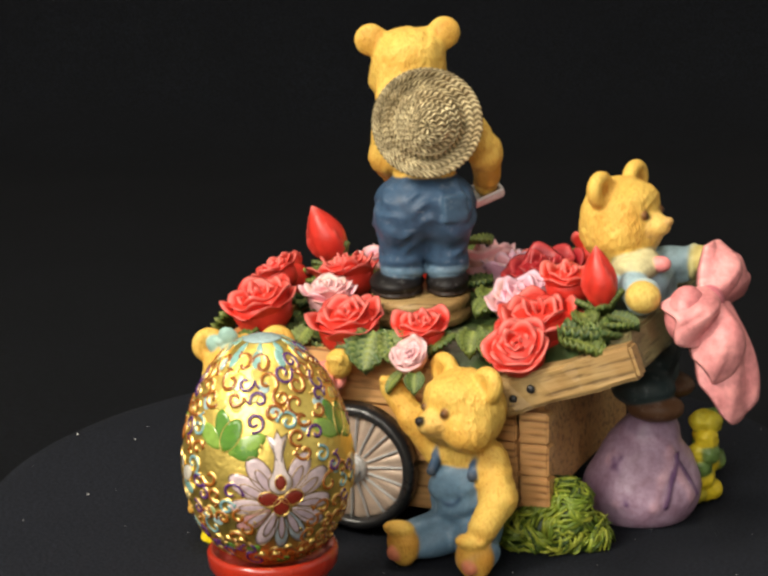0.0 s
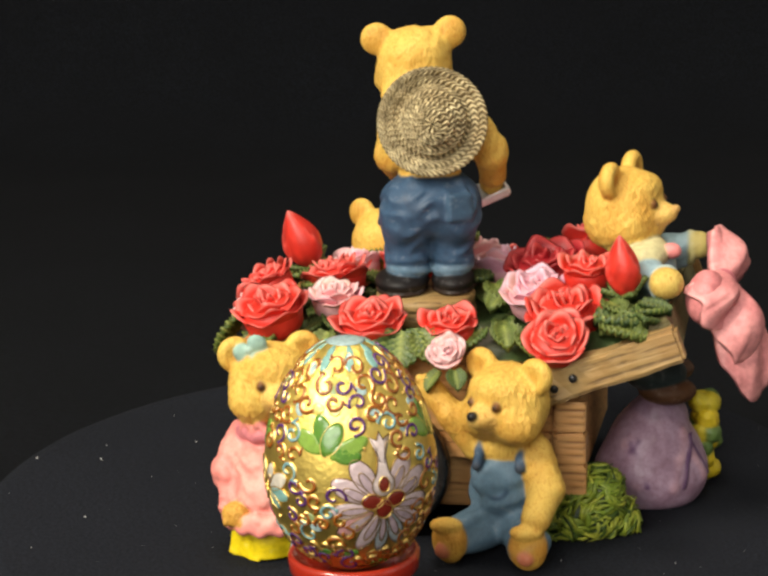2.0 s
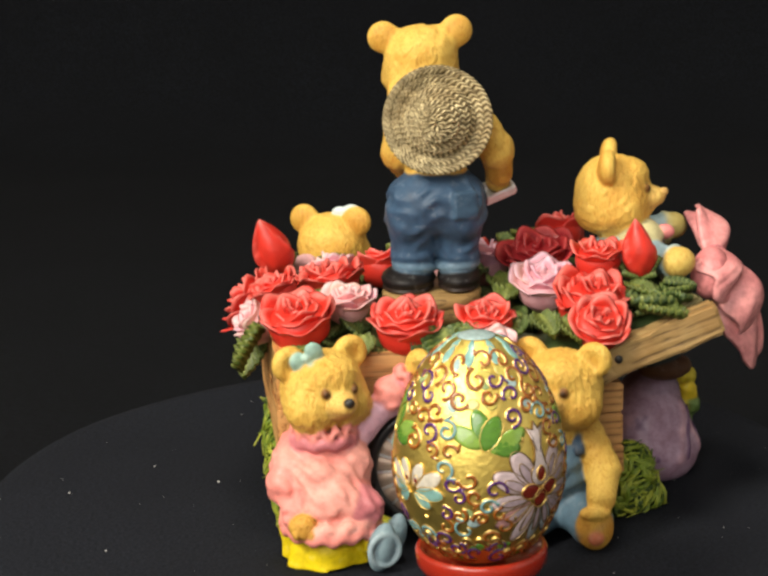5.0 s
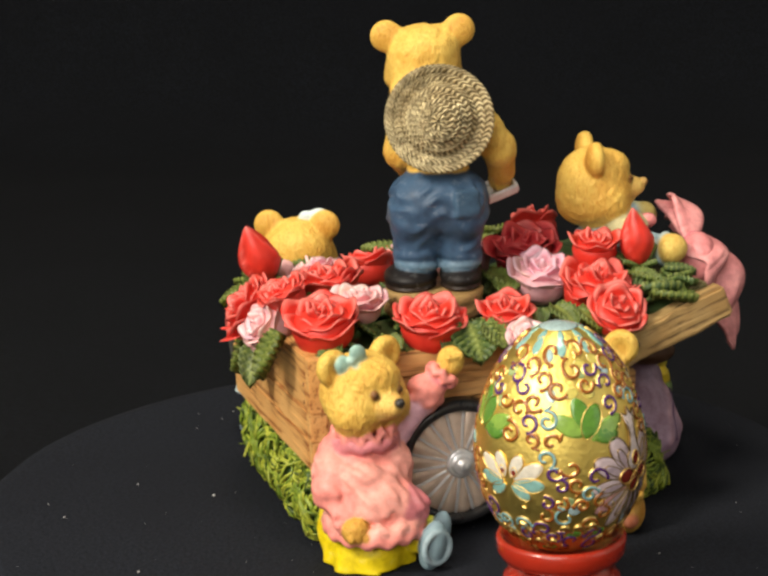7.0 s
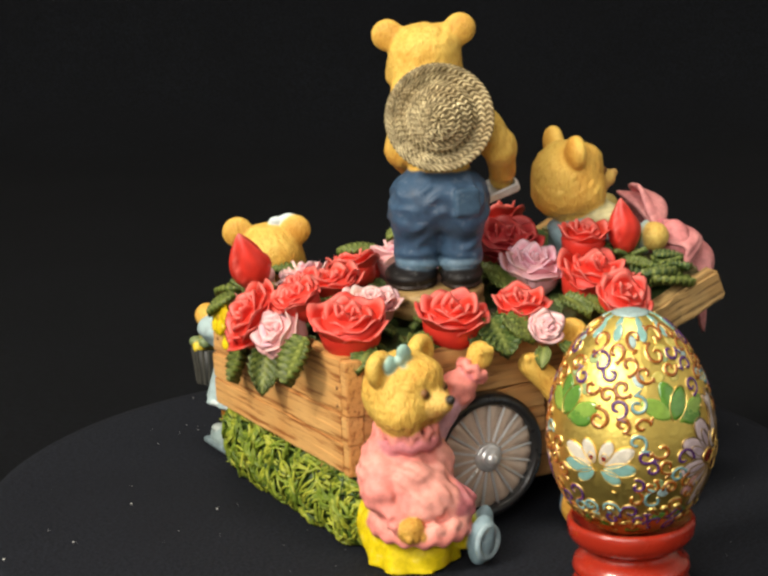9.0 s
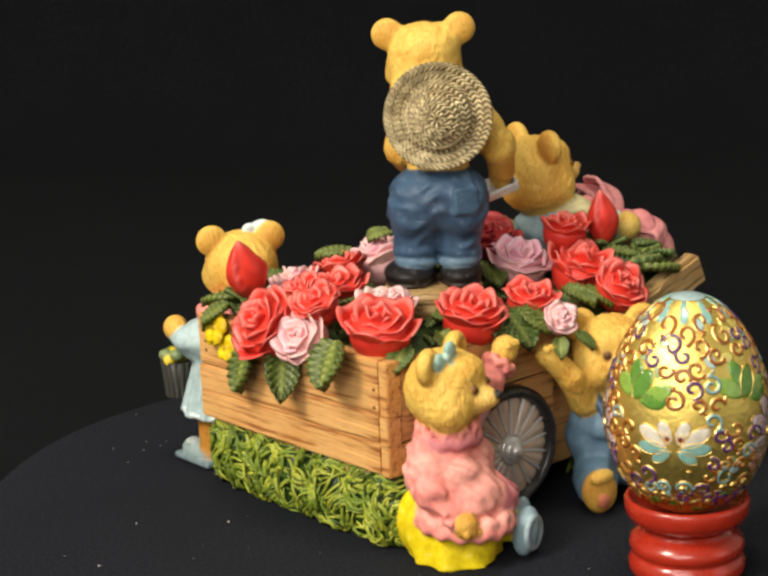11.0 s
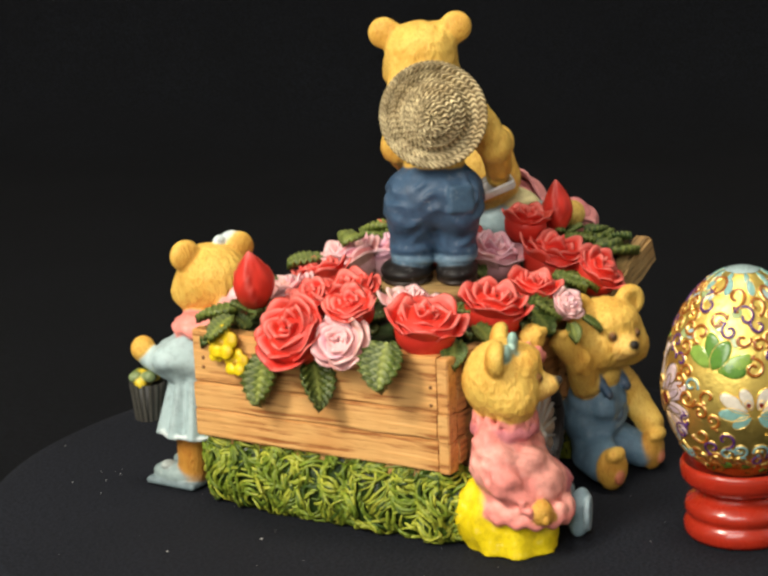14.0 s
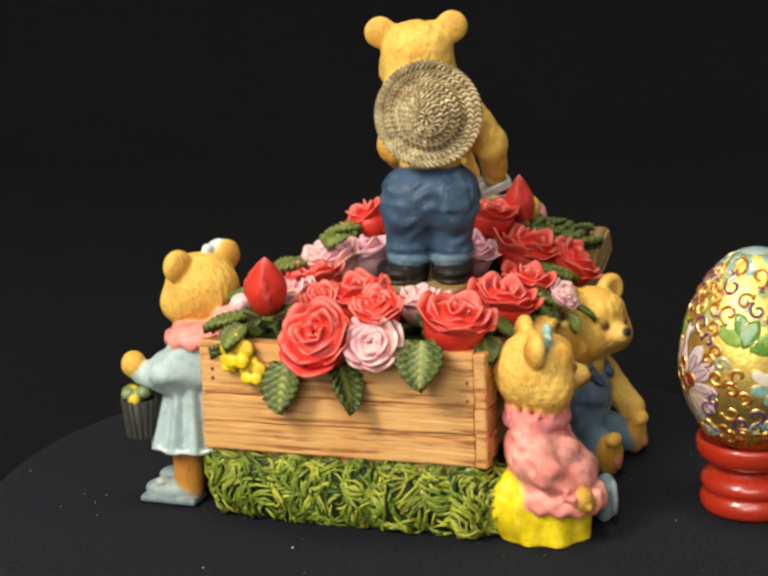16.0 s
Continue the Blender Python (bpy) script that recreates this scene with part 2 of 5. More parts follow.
def sculpt(name, solids, material, vox=0.6, surface=None, edge=0.22):
    """Surface nets over the soft union of the solids, in millimetres; paint follows the nearest solid."""
    probe = np.mgrid[-115:126:5, -135:126:5, -5:166:5].reshape(3, -1).T.astype(np.float32)
    boxes = []
    for d, _, _, _ in solids:
        q = probe[d(probe) < 5.5]
        boxes.append((q.min(0) - 5, q.max(0) + 5))
    lo, hi = np.min([b[0] for b in boxes], 0), np.max([b[1] for b in boxes], 0)
    n = np.ceil((hi - lo) / vox).astype(int) + 1
    axes = [lo[i] + vox * np.arange(n[i], dtype=np.float32) for i in range(3)]
    P = np.stack(np.meshgrid(*axes, indexing="ij"), -1)
    F = np.full(P.shape[:3], 20.0, np.float32)
    for (d, _, k, disp), (b0, b1) in zip(solids, boxes):
        cut = tuple(slice(max(0, int((b0[i] - lo[i]) / vox)), int((b1[i] - lo[i]) / vox) + 2) for i in range(3))
        Q, G = P[cut], F[cut]
        v = d(Q)
        if disp is not None:
            v = v + disp(Q)
        h = np.clip(0.5 + 0.5 * (G - v) / k, 0, 1)
        F[cut] = G * (1 - h) + v * h - k * h * (1 - h)
    if surface is not None:
        F = F + surface(P)
    S = F < 0
    c = [S[i:S.shape[0] - 1 + i, j:S.shape[1] - 1 + j, l:S.shape[2] - 1 + l] for i in (0, 1) for j in (0, 1) for l in (0, 1)]
    count = sum(x.astype(np.int8) for x in c)
    cells = (count > 0) & (count < 8)
    idx = -np.ones(cells.shape, int)
    ijk = np.argwhere(cells)
    idx[cells] = np.arange(len(ijk))
    acc, num = np.zeros((len(ijk), 3)), np.zeros(len(ijk))
    corners = [(i, j, l) for i in (0, 1) for j in (0, 1) for l in (0, 1)]
    for a in corners:
        for ax in range(3):
            if a[ax]:
                continue
            b = list(a)
            b[ax] = 1
            va = F[ijk[:, 0] + a[0], ijk[:, 1] + a[1], ijk[:, 2] + a[2]]
            vb = F[ijk[:, 0] + b[0], ijk[:, 1] + b[1], ijk[:, 2] + b[2]]
            cross = (va < 0) != (vb < 0)
            w = np.where(cross, va / np.where(cross, va - vb, 1), 0)
            pt = np.array(a, float)[None] + np.eye(3)[ax][None] * w[:, None]
            acc += pt * cross[:, None]
            num += cross
    verts = lo + vox * (ijk + acc / num[:, None])
    faces = []
    for ax in range(3):
        o1, o2 = [(1, 2), (2, 0), (0, 1)][ax]
        lo_s, hi_s = [slice(None)] * 3, [slice(None)] * 3
        lo_s[ax], hi_s[ax] = slice(0, -1), slice(1, None)
        A, B = S[tuple(lo_s)], S[tuple(hi_s)]
        for sign in (True, False):
            e = np.argwhere((A != B) & (A == sign))
            e = e[(e[:, o1] > 0) & (e[:, o2] > 0) & (e[:, o1] < cells.shape[o1]) & (e[:, o2] < cells.shape[o2])]
            quad = []
            for d1, d2 in ((1, 1), (0, 1), (0, 0), (1, 0)):
                q = e.copy()
                q[:, o1] -= d1
                q[:, o2] -= d2
                quad.append(idx[q[:, 0], q[:, 1], q[:, 2]])
            quad = np.stack(quad, 1)
            quad = quad[(quad >= 0).all(1)]
            faces.append(quad if sign else quad[:, ::-1])
    faces = np.concatenate(faces)
    V = verts.astype(np.float32)
    D = np.stack([(d(V) + (disp(V) if disp is not None else 0)) for d, _, _, disp in solids], 1)
    W = np.exp(-(D - D.min(1, keepdims=True)) / edge)
    W /= W.sum(1, keepdims=True)
    fur = [1.0 if 1.4 < p[0] / p[1] < 2.2 and p[2] < 0.3 * p[0] and p[0] > 0.4 else 0.0 for _, p, _, _ in solids]
    paint = W @ np.array([(*p, f) for (_, p, _, _), f in zip(solids, fur)])
    return mesh_from(name, verts, faces.tolist(), material, paint)

# ---- the setting: black backdrop, table, dim room ----


def slab(name, size, centre, material, label):
    bm = bmesh.new()
    bmesh.ops.create_cube(bm, size=1.0)
    bmesh.ops.scale(bm, vec=size, verts=bm.verts)
    bmesh.ops.scale(bm, vec=(MM,) * 3, verts=bm.verts)
    me = bpy.data.meshes.new(name)
    bm.to_mesh(me)
    bm.free()
    me.materials.append(material)
    ob = new(name, me)
    ob.location = [c * MM for c in centre]
    return tagged(ob, label, name.split("_")[0], kind="structure")


def make_setting():
    slab("floor", (4000, 4000, 40), (0, 0, -760), WALL_PAINT, "plain dim floor of the room")
    slab("wall_north", (4000, 60, 3000), (0, 2030, 720), WALL_PAINT, "plain dim room wall behind the backdrop")
    slab("wall_south", (4000, 60, 3000), (0, -2030, 720), WALL_PAINT, "plain dim room wall")
    slab("wall_west", (60, 4000, 3000), (-2030, 0, 720), WALL_PAINT, "plain dim room wall")
    slab("wall_east", (60, 4000, 3000), (2030, 0, 720), WALL_PAINT, "plain dim room wall")
    slab("ceiling", (4000, 4000, 60), (0, 0, 2250), WALL_PAINT, "plain dim room ceiling")
    # backdrop: one sheet of black cloth that hangs behind and runs forward under the turntable
    verts, faces = [], []
    prof = [(-330, -34)] + [(-200 + 45 * i, -34) for i in range(21)]
    prof += [(730 + 150 * math.sin(a), 116 - 150 * math.cos(a)) for a in np.linspace(0.15, math.pi / 2, 9)]
    prof += [(880, 130 + 60 * i) for i in range(14)]
    xs = np.linspace(-900, 900, 91)
    for i, (y, z) in enumerate(prof):
        for x in xs:
            f = min(1.0, max(0.0, (z + 34) / 250))
            fold = 9 * f * math.sin(x / 63 + 0.8 * math.sin(x / 140)) + 5 * noise.noise((x / 90, y / 90, z / 90))
            verts.append((x, y + fold * f, z + (1 - f) * 2.5 * noise.noise((x / 60, y / 60, 3))))
    w = len(xs)
    for i in range(len(prof) - 1):
        for j in range(w - 1):
            faces.append((i * w + j, i * w + j + 1, (i + 1) * w + j + 1, (i + 1) * w + j))
    ob = new("backdrop", mesh_from("backdrop", verts, faces, BACK_CLOTH))
    tagged(ob, "black cloth backdrop hanging in soft folds", "backdrop", kind="structure")
    slab("table", (1800, 1160, 700), (0, 260, -390), BACK_CLOTH, "table top under the black backdrop cloth")


def make_turntable():
    root = thing("turntable", at(0, 0, 0), None, "round turntable covered with black cloth, flecked with lint", "turntable")
    n, rad = 128, [(0.1, 0), (20, 0), (45, 0), (70, 0), (95, 0), (118, 0), (132, 0), (136.3, -0.4), (138, -2.2), (138.3, -9), (137, -18), (90, -20), (0.1, -20)]
    verts, faces = [], []
    for k, (r, z) in enumerate(rad):
        for i in range(n):
            a = 2 * math.pi * i / n
            x, y = r * math.cos(a), r * math.sin(a)
            bumpy = 0.35 * noise.noise((x / 30, y / 30, 0)) if r > 100 and k < 8 else 0.0
            rr = 1 + 0.004 * math.sin(5 * a + 1) * (k > 7)
            verts.append((x * rr, y * rr, z + bumpy))
    for k in range(len(rad) - 1):
        for i in range(n):
            j = (i + 1) % n
            faces.append((k * n + i, k * n + j, (k + 1) * n + j, (k + 1) * n + i)[::-1])
    part("cloth_cover", mesh_from("cloth_cover", verts, faces, BLACK_CLOTH), None, root)
    foot = lathe([(60, -34), (60, -31), (30, -30), (30, -20.5)], 48)
    part("foot", foot, TYRE, root, "black round turntable foot")
    # lint
    rnd = random.Random(5)
    bm = bmesh.new()
    spots = [(-109.2, 12.9, 0.3), (-81.6, 34.2, 0.28), (-60.2, 14.4, 0.36), (-95, -40.9, 0.3), (-132, 11.3, 0.34)]
    spots += [(rnd.uniform(-1, 1) * 134, rnd.uniform(-1, 1) * 134, rnd.choice((0.07, 0.08, 0.10, 0.16))) for _ in range(120)]
    for x, y, r in spots:
        if math.hypot(x, y) > 133:
            continue
        g = bmesh.ops.create_icosphere(bm, subdivisions=1, radius=r)
        bmesh.ops.scale(bm, vec=(1.3, 0.8, 0.7), verts=g["verts"])
        bmesh.ops.translate(bm, vec=(x, y, 0.25), verts=g["verts"])
    lint = part("lint", bm, LINT, root, "tiny white specks of lint")
    tagged(lint, kind="stuff")


# ---- the flower cart ----
FURC, FURD = (0.76, 0.50, 0.105), (0.62, 0.35, 0.06)
DENIM, DENIM_L = (0.040, 0.083, 0.150), (0.115, 0.20, 0.28)
CORAL, CORAL_D = (0.80, 0.27, 0.23), (0.62, 0.20, 0.22)
BLACKP, BROWNP = (0.012, 0.010, 0.010), (0.10, 0.045, 0.02)
RED, DARKRED, PINK, LILAC = (0.71, 0.040, 0.024), (0.33, 0.014, 0.02), (0.88, 0.50, 0.51), (0.70, 0.40, 0.49)


def deck_z(u):
    return 55.0 + (u + 40) * 0.04 + 0.16 * max(0.0, u - 45)


def prism(profile, v0, v1):
    """A solid with the given outline in u and z, from v0 to v1."""
    bm = bmesh.new()
    a = [bm.verts.new((u, v0, z)) for u, z in profile]
    b = [bm.verts.new((u, v1, z)) for u, z in profile]
    n = len(profile)
    bm.faces.new(a)
    bm.faces.new(b[::-1])
    for i in range(n):
        bm.faces.new((a[i], b[i], b[(i + 1) % n], a[(i + 1) % n]))
    bmesh.ops.bevel(bm, geom=list(bm.edges), offset=0.6, segments=1, affect="EDGES")
    return bm


def plank(name, size, m, material, parent, axis, seed, bevel=0.55, wobble=0.45):
    ob = part(name, rough_box(size, bevel, wobble, 10, axis, seed), material, parent)
    ob.matrix_basis = m
    return ob


def make_cart():
    cart = thing("flower_cart", at(0, 0, 0), None, "cast resin wheelbarrow of carved planks filled with roses", "flower cart")
    core = prism([(-39, 20), (-38, 53), (45, 55.5), (84, 62), (84, 56), (62, 47), (62, 14), (40, 8), (-30, 8)], -36.5, 45)
    part("core", core, WOOD_X, cart, "brown carved inner body")
    # three front planks, and the stacked plank ends round the corner
    rows = ((28.3, 9.6, -0.3), (37.5, 8.6, -0.9), (50.4, 16.8, -0.7))
    for k, (z, high, tilt) in enumerate(rows):
        plank("plank", (5.5, 88.5, high), at(-39.2 - 0.3 * (k % 2), 6.0, z, tilt, 0, 1.4), WOOD_Y, cart, 1, 10 + k)
        plank("block", (5.6, 3.6, high + 0.1), at(-38.0 - 0.2 * (k % 2), -39.9, z, tilt, 0, 1.4), WOOD_Y, cart, 1, 50 + k, 0.35, 0.3)
    for k, (z, high) in enumerate(((28.9, 8.0), (37.2, 8.1), (45.6, 8.1), (53.8, 7.8))):
        plank("plank", (60, 4.6, high), at(-0.5, -38.4, z), WOOD_X, cart, 0, 20 + k)
        plank("block", (5.4, 5.0, high - 0.2), at(-32.6, -39.3 + 0.3 * (k % 2), z), WOOD_X, cart, 0, 24 + k, 0.6, 0.4)
    # side post of stacked blocks under the rail
    for k in range(3):
        plank("block", (9, 6, 9.4), at(60.2, -37.6, 18.8 + 9.9 * k), WOOD_X, cart, 0, 30 + k, 0.6, 0.4)
        plank("block", (14, 5.4, 9.4), at(47.6, -37.2, 18.8 + 9.9 * k), WOOD_X, cart, 0, 34 + k, 0.6, 0.4)
    plank("rail", (48, 7, 10.8), at(70.5, -43.4, 55.6, 0, -20.5, -2.0), WOOD_OLIVE, cart, 0, 40, 1.0, 0.9)
    plank("rail", (48, 7, 10.8), at(70.5, 46.5, 55.6, 0, -20.5, 2.0), WOOD_OLIVE, cart, 0, 41, 1.0, 0.9)
    plank("end_board", (7, 84, 11.5), at(87.6, 2, 62.6, 0, -19, 0), WOOD_SHADED, cart, 1, 42, 1.0, 0.9)
    plank("plank", (98, 4.6, 12), at(8, 47.3, 31), WOOD_X, cart, 0, 44)
    plank("plank", (98, 4.6, 12), at(8, 47.3, 43.5), WOOD_X, cart, 0, 45)
    # nail heads
    for u, v, z in ((56.5, -46.4, 49.5), (62, -46.6, 53)):
        nail = part("nail", lathe([(0.1, 1.2), (1.0, 1.1), (1.3, 0.6), (1.3, 0)], 12), TYRE, cart)
        nail.matrix_basis = at(u, v, z, 90)
    for v, heights in ((-36, (44.5, 50)), (46, (46.5, 49.5, 53))):
        for z in heights:
            nail = part("nail", lathe([(0.1, 0.4), (0.5, 0.35), (0.65, 0)], 10), NAIL, cart)
            nail.matrix_basis = at(-41.9 - 0.0245 * (v - 6), v, z, 0, -90)
    # soil and moss under the flowers
    us, vs = np.linspace(-40, 88, 65), np.linspace(-39, 46, 43)
    verts, paint, faces = [], [], []
    for u in us:
        for v in vs:
            n = noise.noise((u / 6, v / 6, 1)) + 0.6 * noise.noise((u / 2.5, v / 2.5, 4))
            verts.append((u, v, deck_z(u) + 1.4 * n - 0.9 * max(0.0, -34.0 - v)))
            grey = min(1, max(0, 1.6 - math.hypot(u - 28, v + 24) / 12))
            g = 0.5 + 0.5 * n
            paint.append([(1 - grey) * a + grey * b for a, b in zip((0.03 + 0.05 * g, 0.055 + 0.07 * g, 0.018 + 0.02 * g), (0.16, 0.145, 0.12))])
    w = len(vs)
    for i in range(len(us) - 1):
        for j in range(w - 1):
            faces.append((i * w + j, (i + 1) * w + j, (i + 1) * w + j + 1, i * w + j + 1))
    part("moss", mesh_from("moss", verts, faces, LEAF, paint), None, cart, "dark green painted moss between the flowers")
    make_wheel(cart)
    make_grass(cart)
    return cart


def make_wheel(cart):
    wheel = new("wheel")
    wheel.parent = cart
    tagged(wheel, "black-tyred cart wheel with silver hub and ribs")
    wheel.matrix_basis = at(4.3, -42.2, 22.6, 90, 0, 0)
    tyre = lathe([(16.6, 0), (16.4, 4.6), (17.2, 5.6), (18.8, 5.4), (19.8, 4.2), (20, 0.5)], 72)
    for v in tyre.verts:
        v.co.z += 0.3 * noise.noise(v.co * 0.35)
    part("tyre", tyre, TYRE, wheel)
    n, turns = 216, [(16.8, 0.2), (16.8, 2.2), (15.5, 2.7), (12, 3.0), (8, 3.5), (5, 3.9), (0.1, 4.2)]
    disc = lathe(turns, n)
    for v in disc.verts:
        r = math.hypot(v.co.x, v.co.y)
        if v.co.z > 1 and r > 4.5:
            v.co.z += 1.1 * min(1.0, (r - 4.5) / 7) * (abs(math.sin(9 * (math.atan2(v.co.y, v.co.x) - radians(4)))) - 0.35)
    part("disc", disc, SPOKE_DISC, wheel, "brown fluted wheel disc")
    bm = rough_box((11.8, 0.75, 1.3), 0.3, 0.2, 4, 0, 3)
    me = bpy.data.meshes.new("spoke")
    bmesh.ops.scale(bm, vec=(MM,) * 3, verts=bm.verts)
    bm.to_mesh(me)
    bm.free()
    me.materials.append(SILVER)
    for i in range(18):
        s = new("spoke", me)
        s.parent = wheel
        s.matrix_basis = pose(0, 0, 0, 0, 0, 20 * i + 4) @ at(10.6, 0, 3.6, 0, 4.5, 0)
    hub = lathe([(4.4, 2.5), (4.6, 5.0), (3.9, 5.8), (3.5, 5.6), (3.1, 6.6), (2.5, 7.0), (2.2, 6.8), (1.8, 8.0), (0.8, 8.5), (0.1, 8.5)], 40)
    part("hub", hub, SILVER, wheel, "stepped silver wheel hub")


def make_grass(cart):
    """Thick moulded strands over a low bank."""
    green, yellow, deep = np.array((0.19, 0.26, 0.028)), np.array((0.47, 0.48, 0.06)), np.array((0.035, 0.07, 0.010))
    # shade in the gaps between strands is put into this near-black green
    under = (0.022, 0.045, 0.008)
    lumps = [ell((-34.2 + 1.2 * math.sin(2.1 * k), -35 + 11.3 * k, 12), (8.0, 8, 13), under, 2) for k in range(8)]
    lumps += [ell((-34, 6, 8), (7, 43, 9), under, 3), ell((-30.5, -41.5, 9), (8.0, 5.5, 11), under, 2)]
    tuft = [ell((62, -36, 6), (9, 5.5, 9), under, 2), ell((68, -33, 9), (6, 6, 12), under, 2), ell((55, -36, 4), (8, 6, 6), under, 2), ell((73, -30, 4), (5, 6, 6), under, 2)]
    for name, solids, n, seed in (("grass_bank", lumps, 2300, 3), ("grass_tuft", tuft, 620, 4)):
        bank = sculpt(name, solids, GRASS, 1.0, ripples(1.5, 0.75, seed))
        for v in bank.vertices:
            v.co.z = max(v.co.z, 0.0003)
        ob = part(name, bank, None, cart, "moulded green grass at the foot of the cart")
        rnd = np.random.RandomState(seed)
        co = np.array([v.co for v in bank.vertices]) / MM
        no = np.array([v.normal for v in bank.vertices])
        pick = rnd.choice(len(co), n)
        verts, faces, paint = [], [], []
        for i in pick:
            p, nrm = co[i], no[i]
            if p[2] < 0.8:
                continue
            L, wd = rnd.uniform(4.5, 10.5), rnd.uniform(0.45, 0.8)
            swirl = 3.4 * noise.noise((p[0] / 8.5, p[1] / 8.5, p[2] / 8.5 + 9)) + rnd.normal() * 0.22
            up = np.array((0, 0, 1.0)) - nrm * nrm[2]
            up /= np.linalg.norm(up) + 1e-6
            side = np.cross(nrm, up)
            way = up * math.cos(swirl) + side * math.sin(swirl)
            across = np.cross(nrm, way)
            shade = min(1, max(0, 0.45 + 1.1 * noise.noise((p[0] / 6, p[1] / 6, p[2] / 6)) + 0.3 * rnd.normal()))
            c = green * (1 - shade) + (yellow if rnd.rand() < 0.72 else deep) * shade
            base = len(verts)
            bend = 1.8 * noise.noise((p[0] / 6 + 5, p[1] / 6, p[2] / 6)) + rnd.uniform(-0.4, 0.4)
            for s in range(5):
                f = s / 4
                mid = p + way * L * (f - 0.5) + across * bend * L * (f - 0.5) ** 2 * 2 + nrm * (1.9 * math.sin(math.pi * f) - 0.45)
                ww = wd * (1 - 0.75 * abs(f - 0.3) ** 1.3)
                for q in (across * ww, nrm * ww * 0.9, -across * ww, -nrm * ww):
                    v = mid + q
                    verts.append((v[0], v[1], max(0.3, v[2])))
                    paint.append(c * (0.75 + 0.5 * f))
            for s in range(4):
                for k in range(4):
                    a, b = base + 4 * s + k, base + 4 * s + (k + 1) % 4
                    faces.append((a, b, b + 4, a + 4))
            faces += [(base + 3, base + 2, base + 1, base), (base + 16, base + 17, base + 18, base + 19)]
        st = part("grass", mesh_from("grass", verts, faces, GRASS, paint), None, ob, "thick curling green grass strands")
        tagged(st, kind="stuff")


# ---- roses, buds, leaves ----


def petal_sheet(out, a, w, r0, H, flare, curl, colour, rim, seed, open_=0.0):
    """One thick petal that stands round the core of a bloom."""
    verts, faces, paint = out
    rnd = random.Random(seed)
    ns, nh = 12, 8
    ph1, ph2 = rnd.uniform(0, 6), rnd.uniform(0, 6)
    base = len(verts)
    for layer in (0, 1):
        for i in range(ns + 1):
            s = -1 + 2 * i / ns
            for j in range(nh + 1):
                h = j / nh
                top = 1 - 0.16 * abs(s) ** 4
                hh = h * top
                ang = a + s * w * (0.72 + 0.28 * math.sin(math.pi * min(1, hh * 0.8 + 0.2)))
                lip = max(0.0, hh - 0.62) / 0.38
                rad = r0 * (0.30 + 0.70 * math.sin(hh * math.pi / 2) ** 0.8) + flare * lip ** 1.6 + r0 * 0.05 * math.sin(3 * s + ph1) * hh
                rad += open_ * hh * hh
                z = H * hh ** 0.9 - curl * lip ** 2 * (1 + 0.35 * math.sin(4 * s + ph2)) + 0.09 * H * math.sin(4.2 * s + ph1) * lip + 0.012 * H * math.sin(9 * s + ph2) * lip
                if layer:
                    rad -= 0.85 + 0.3 * (1 - hh)
                    z -= 0.25 * lip
                verts.append((rad * math.cos(ang), rad * math.sin(ang), z))
                e = min(1, max(0, (hh - 0.91) / 0.08)) ** 1.5
                e = max(e, 0.55 * max(0, abs(s) - 0.9) / 0.1 * hh)
                mot = 0.88 + 0.2 * noise.noise((ang * 3, hh * 4, seed))
                paint.append([mot * (c * (1 - 0.72 * e) + r * 0.72 * e) for c, r in zip(colour, rim)])
    n1 = nh + 1
    off = (ns + 1) * n1
    for i in range(ns):
        for j in range(nh):
            q = (base + i * n1 + j, base + (i + 1) * n1 + j, base + (i + 1) * n1 + j + 1, base + i * n1 + j + 1)
            faces.append(q)
            faces.append(tuple(v + off for v in q[::-1]))
        a0, a1 = base + i * n1 + nh, base + (i + 1) * n1 + nh
        faces.append((a0, a1, a1 + off, a0 + off))
    for i in (0, ns):
        for j in range(nh):
            b0 = base + i * n1 + j
            faces.append((b0, b0 + 1, b0 + 1 + off, b0 + off) if i == 0 else (b0 + 1, b0, b0 + off, b0 + 1 + off))


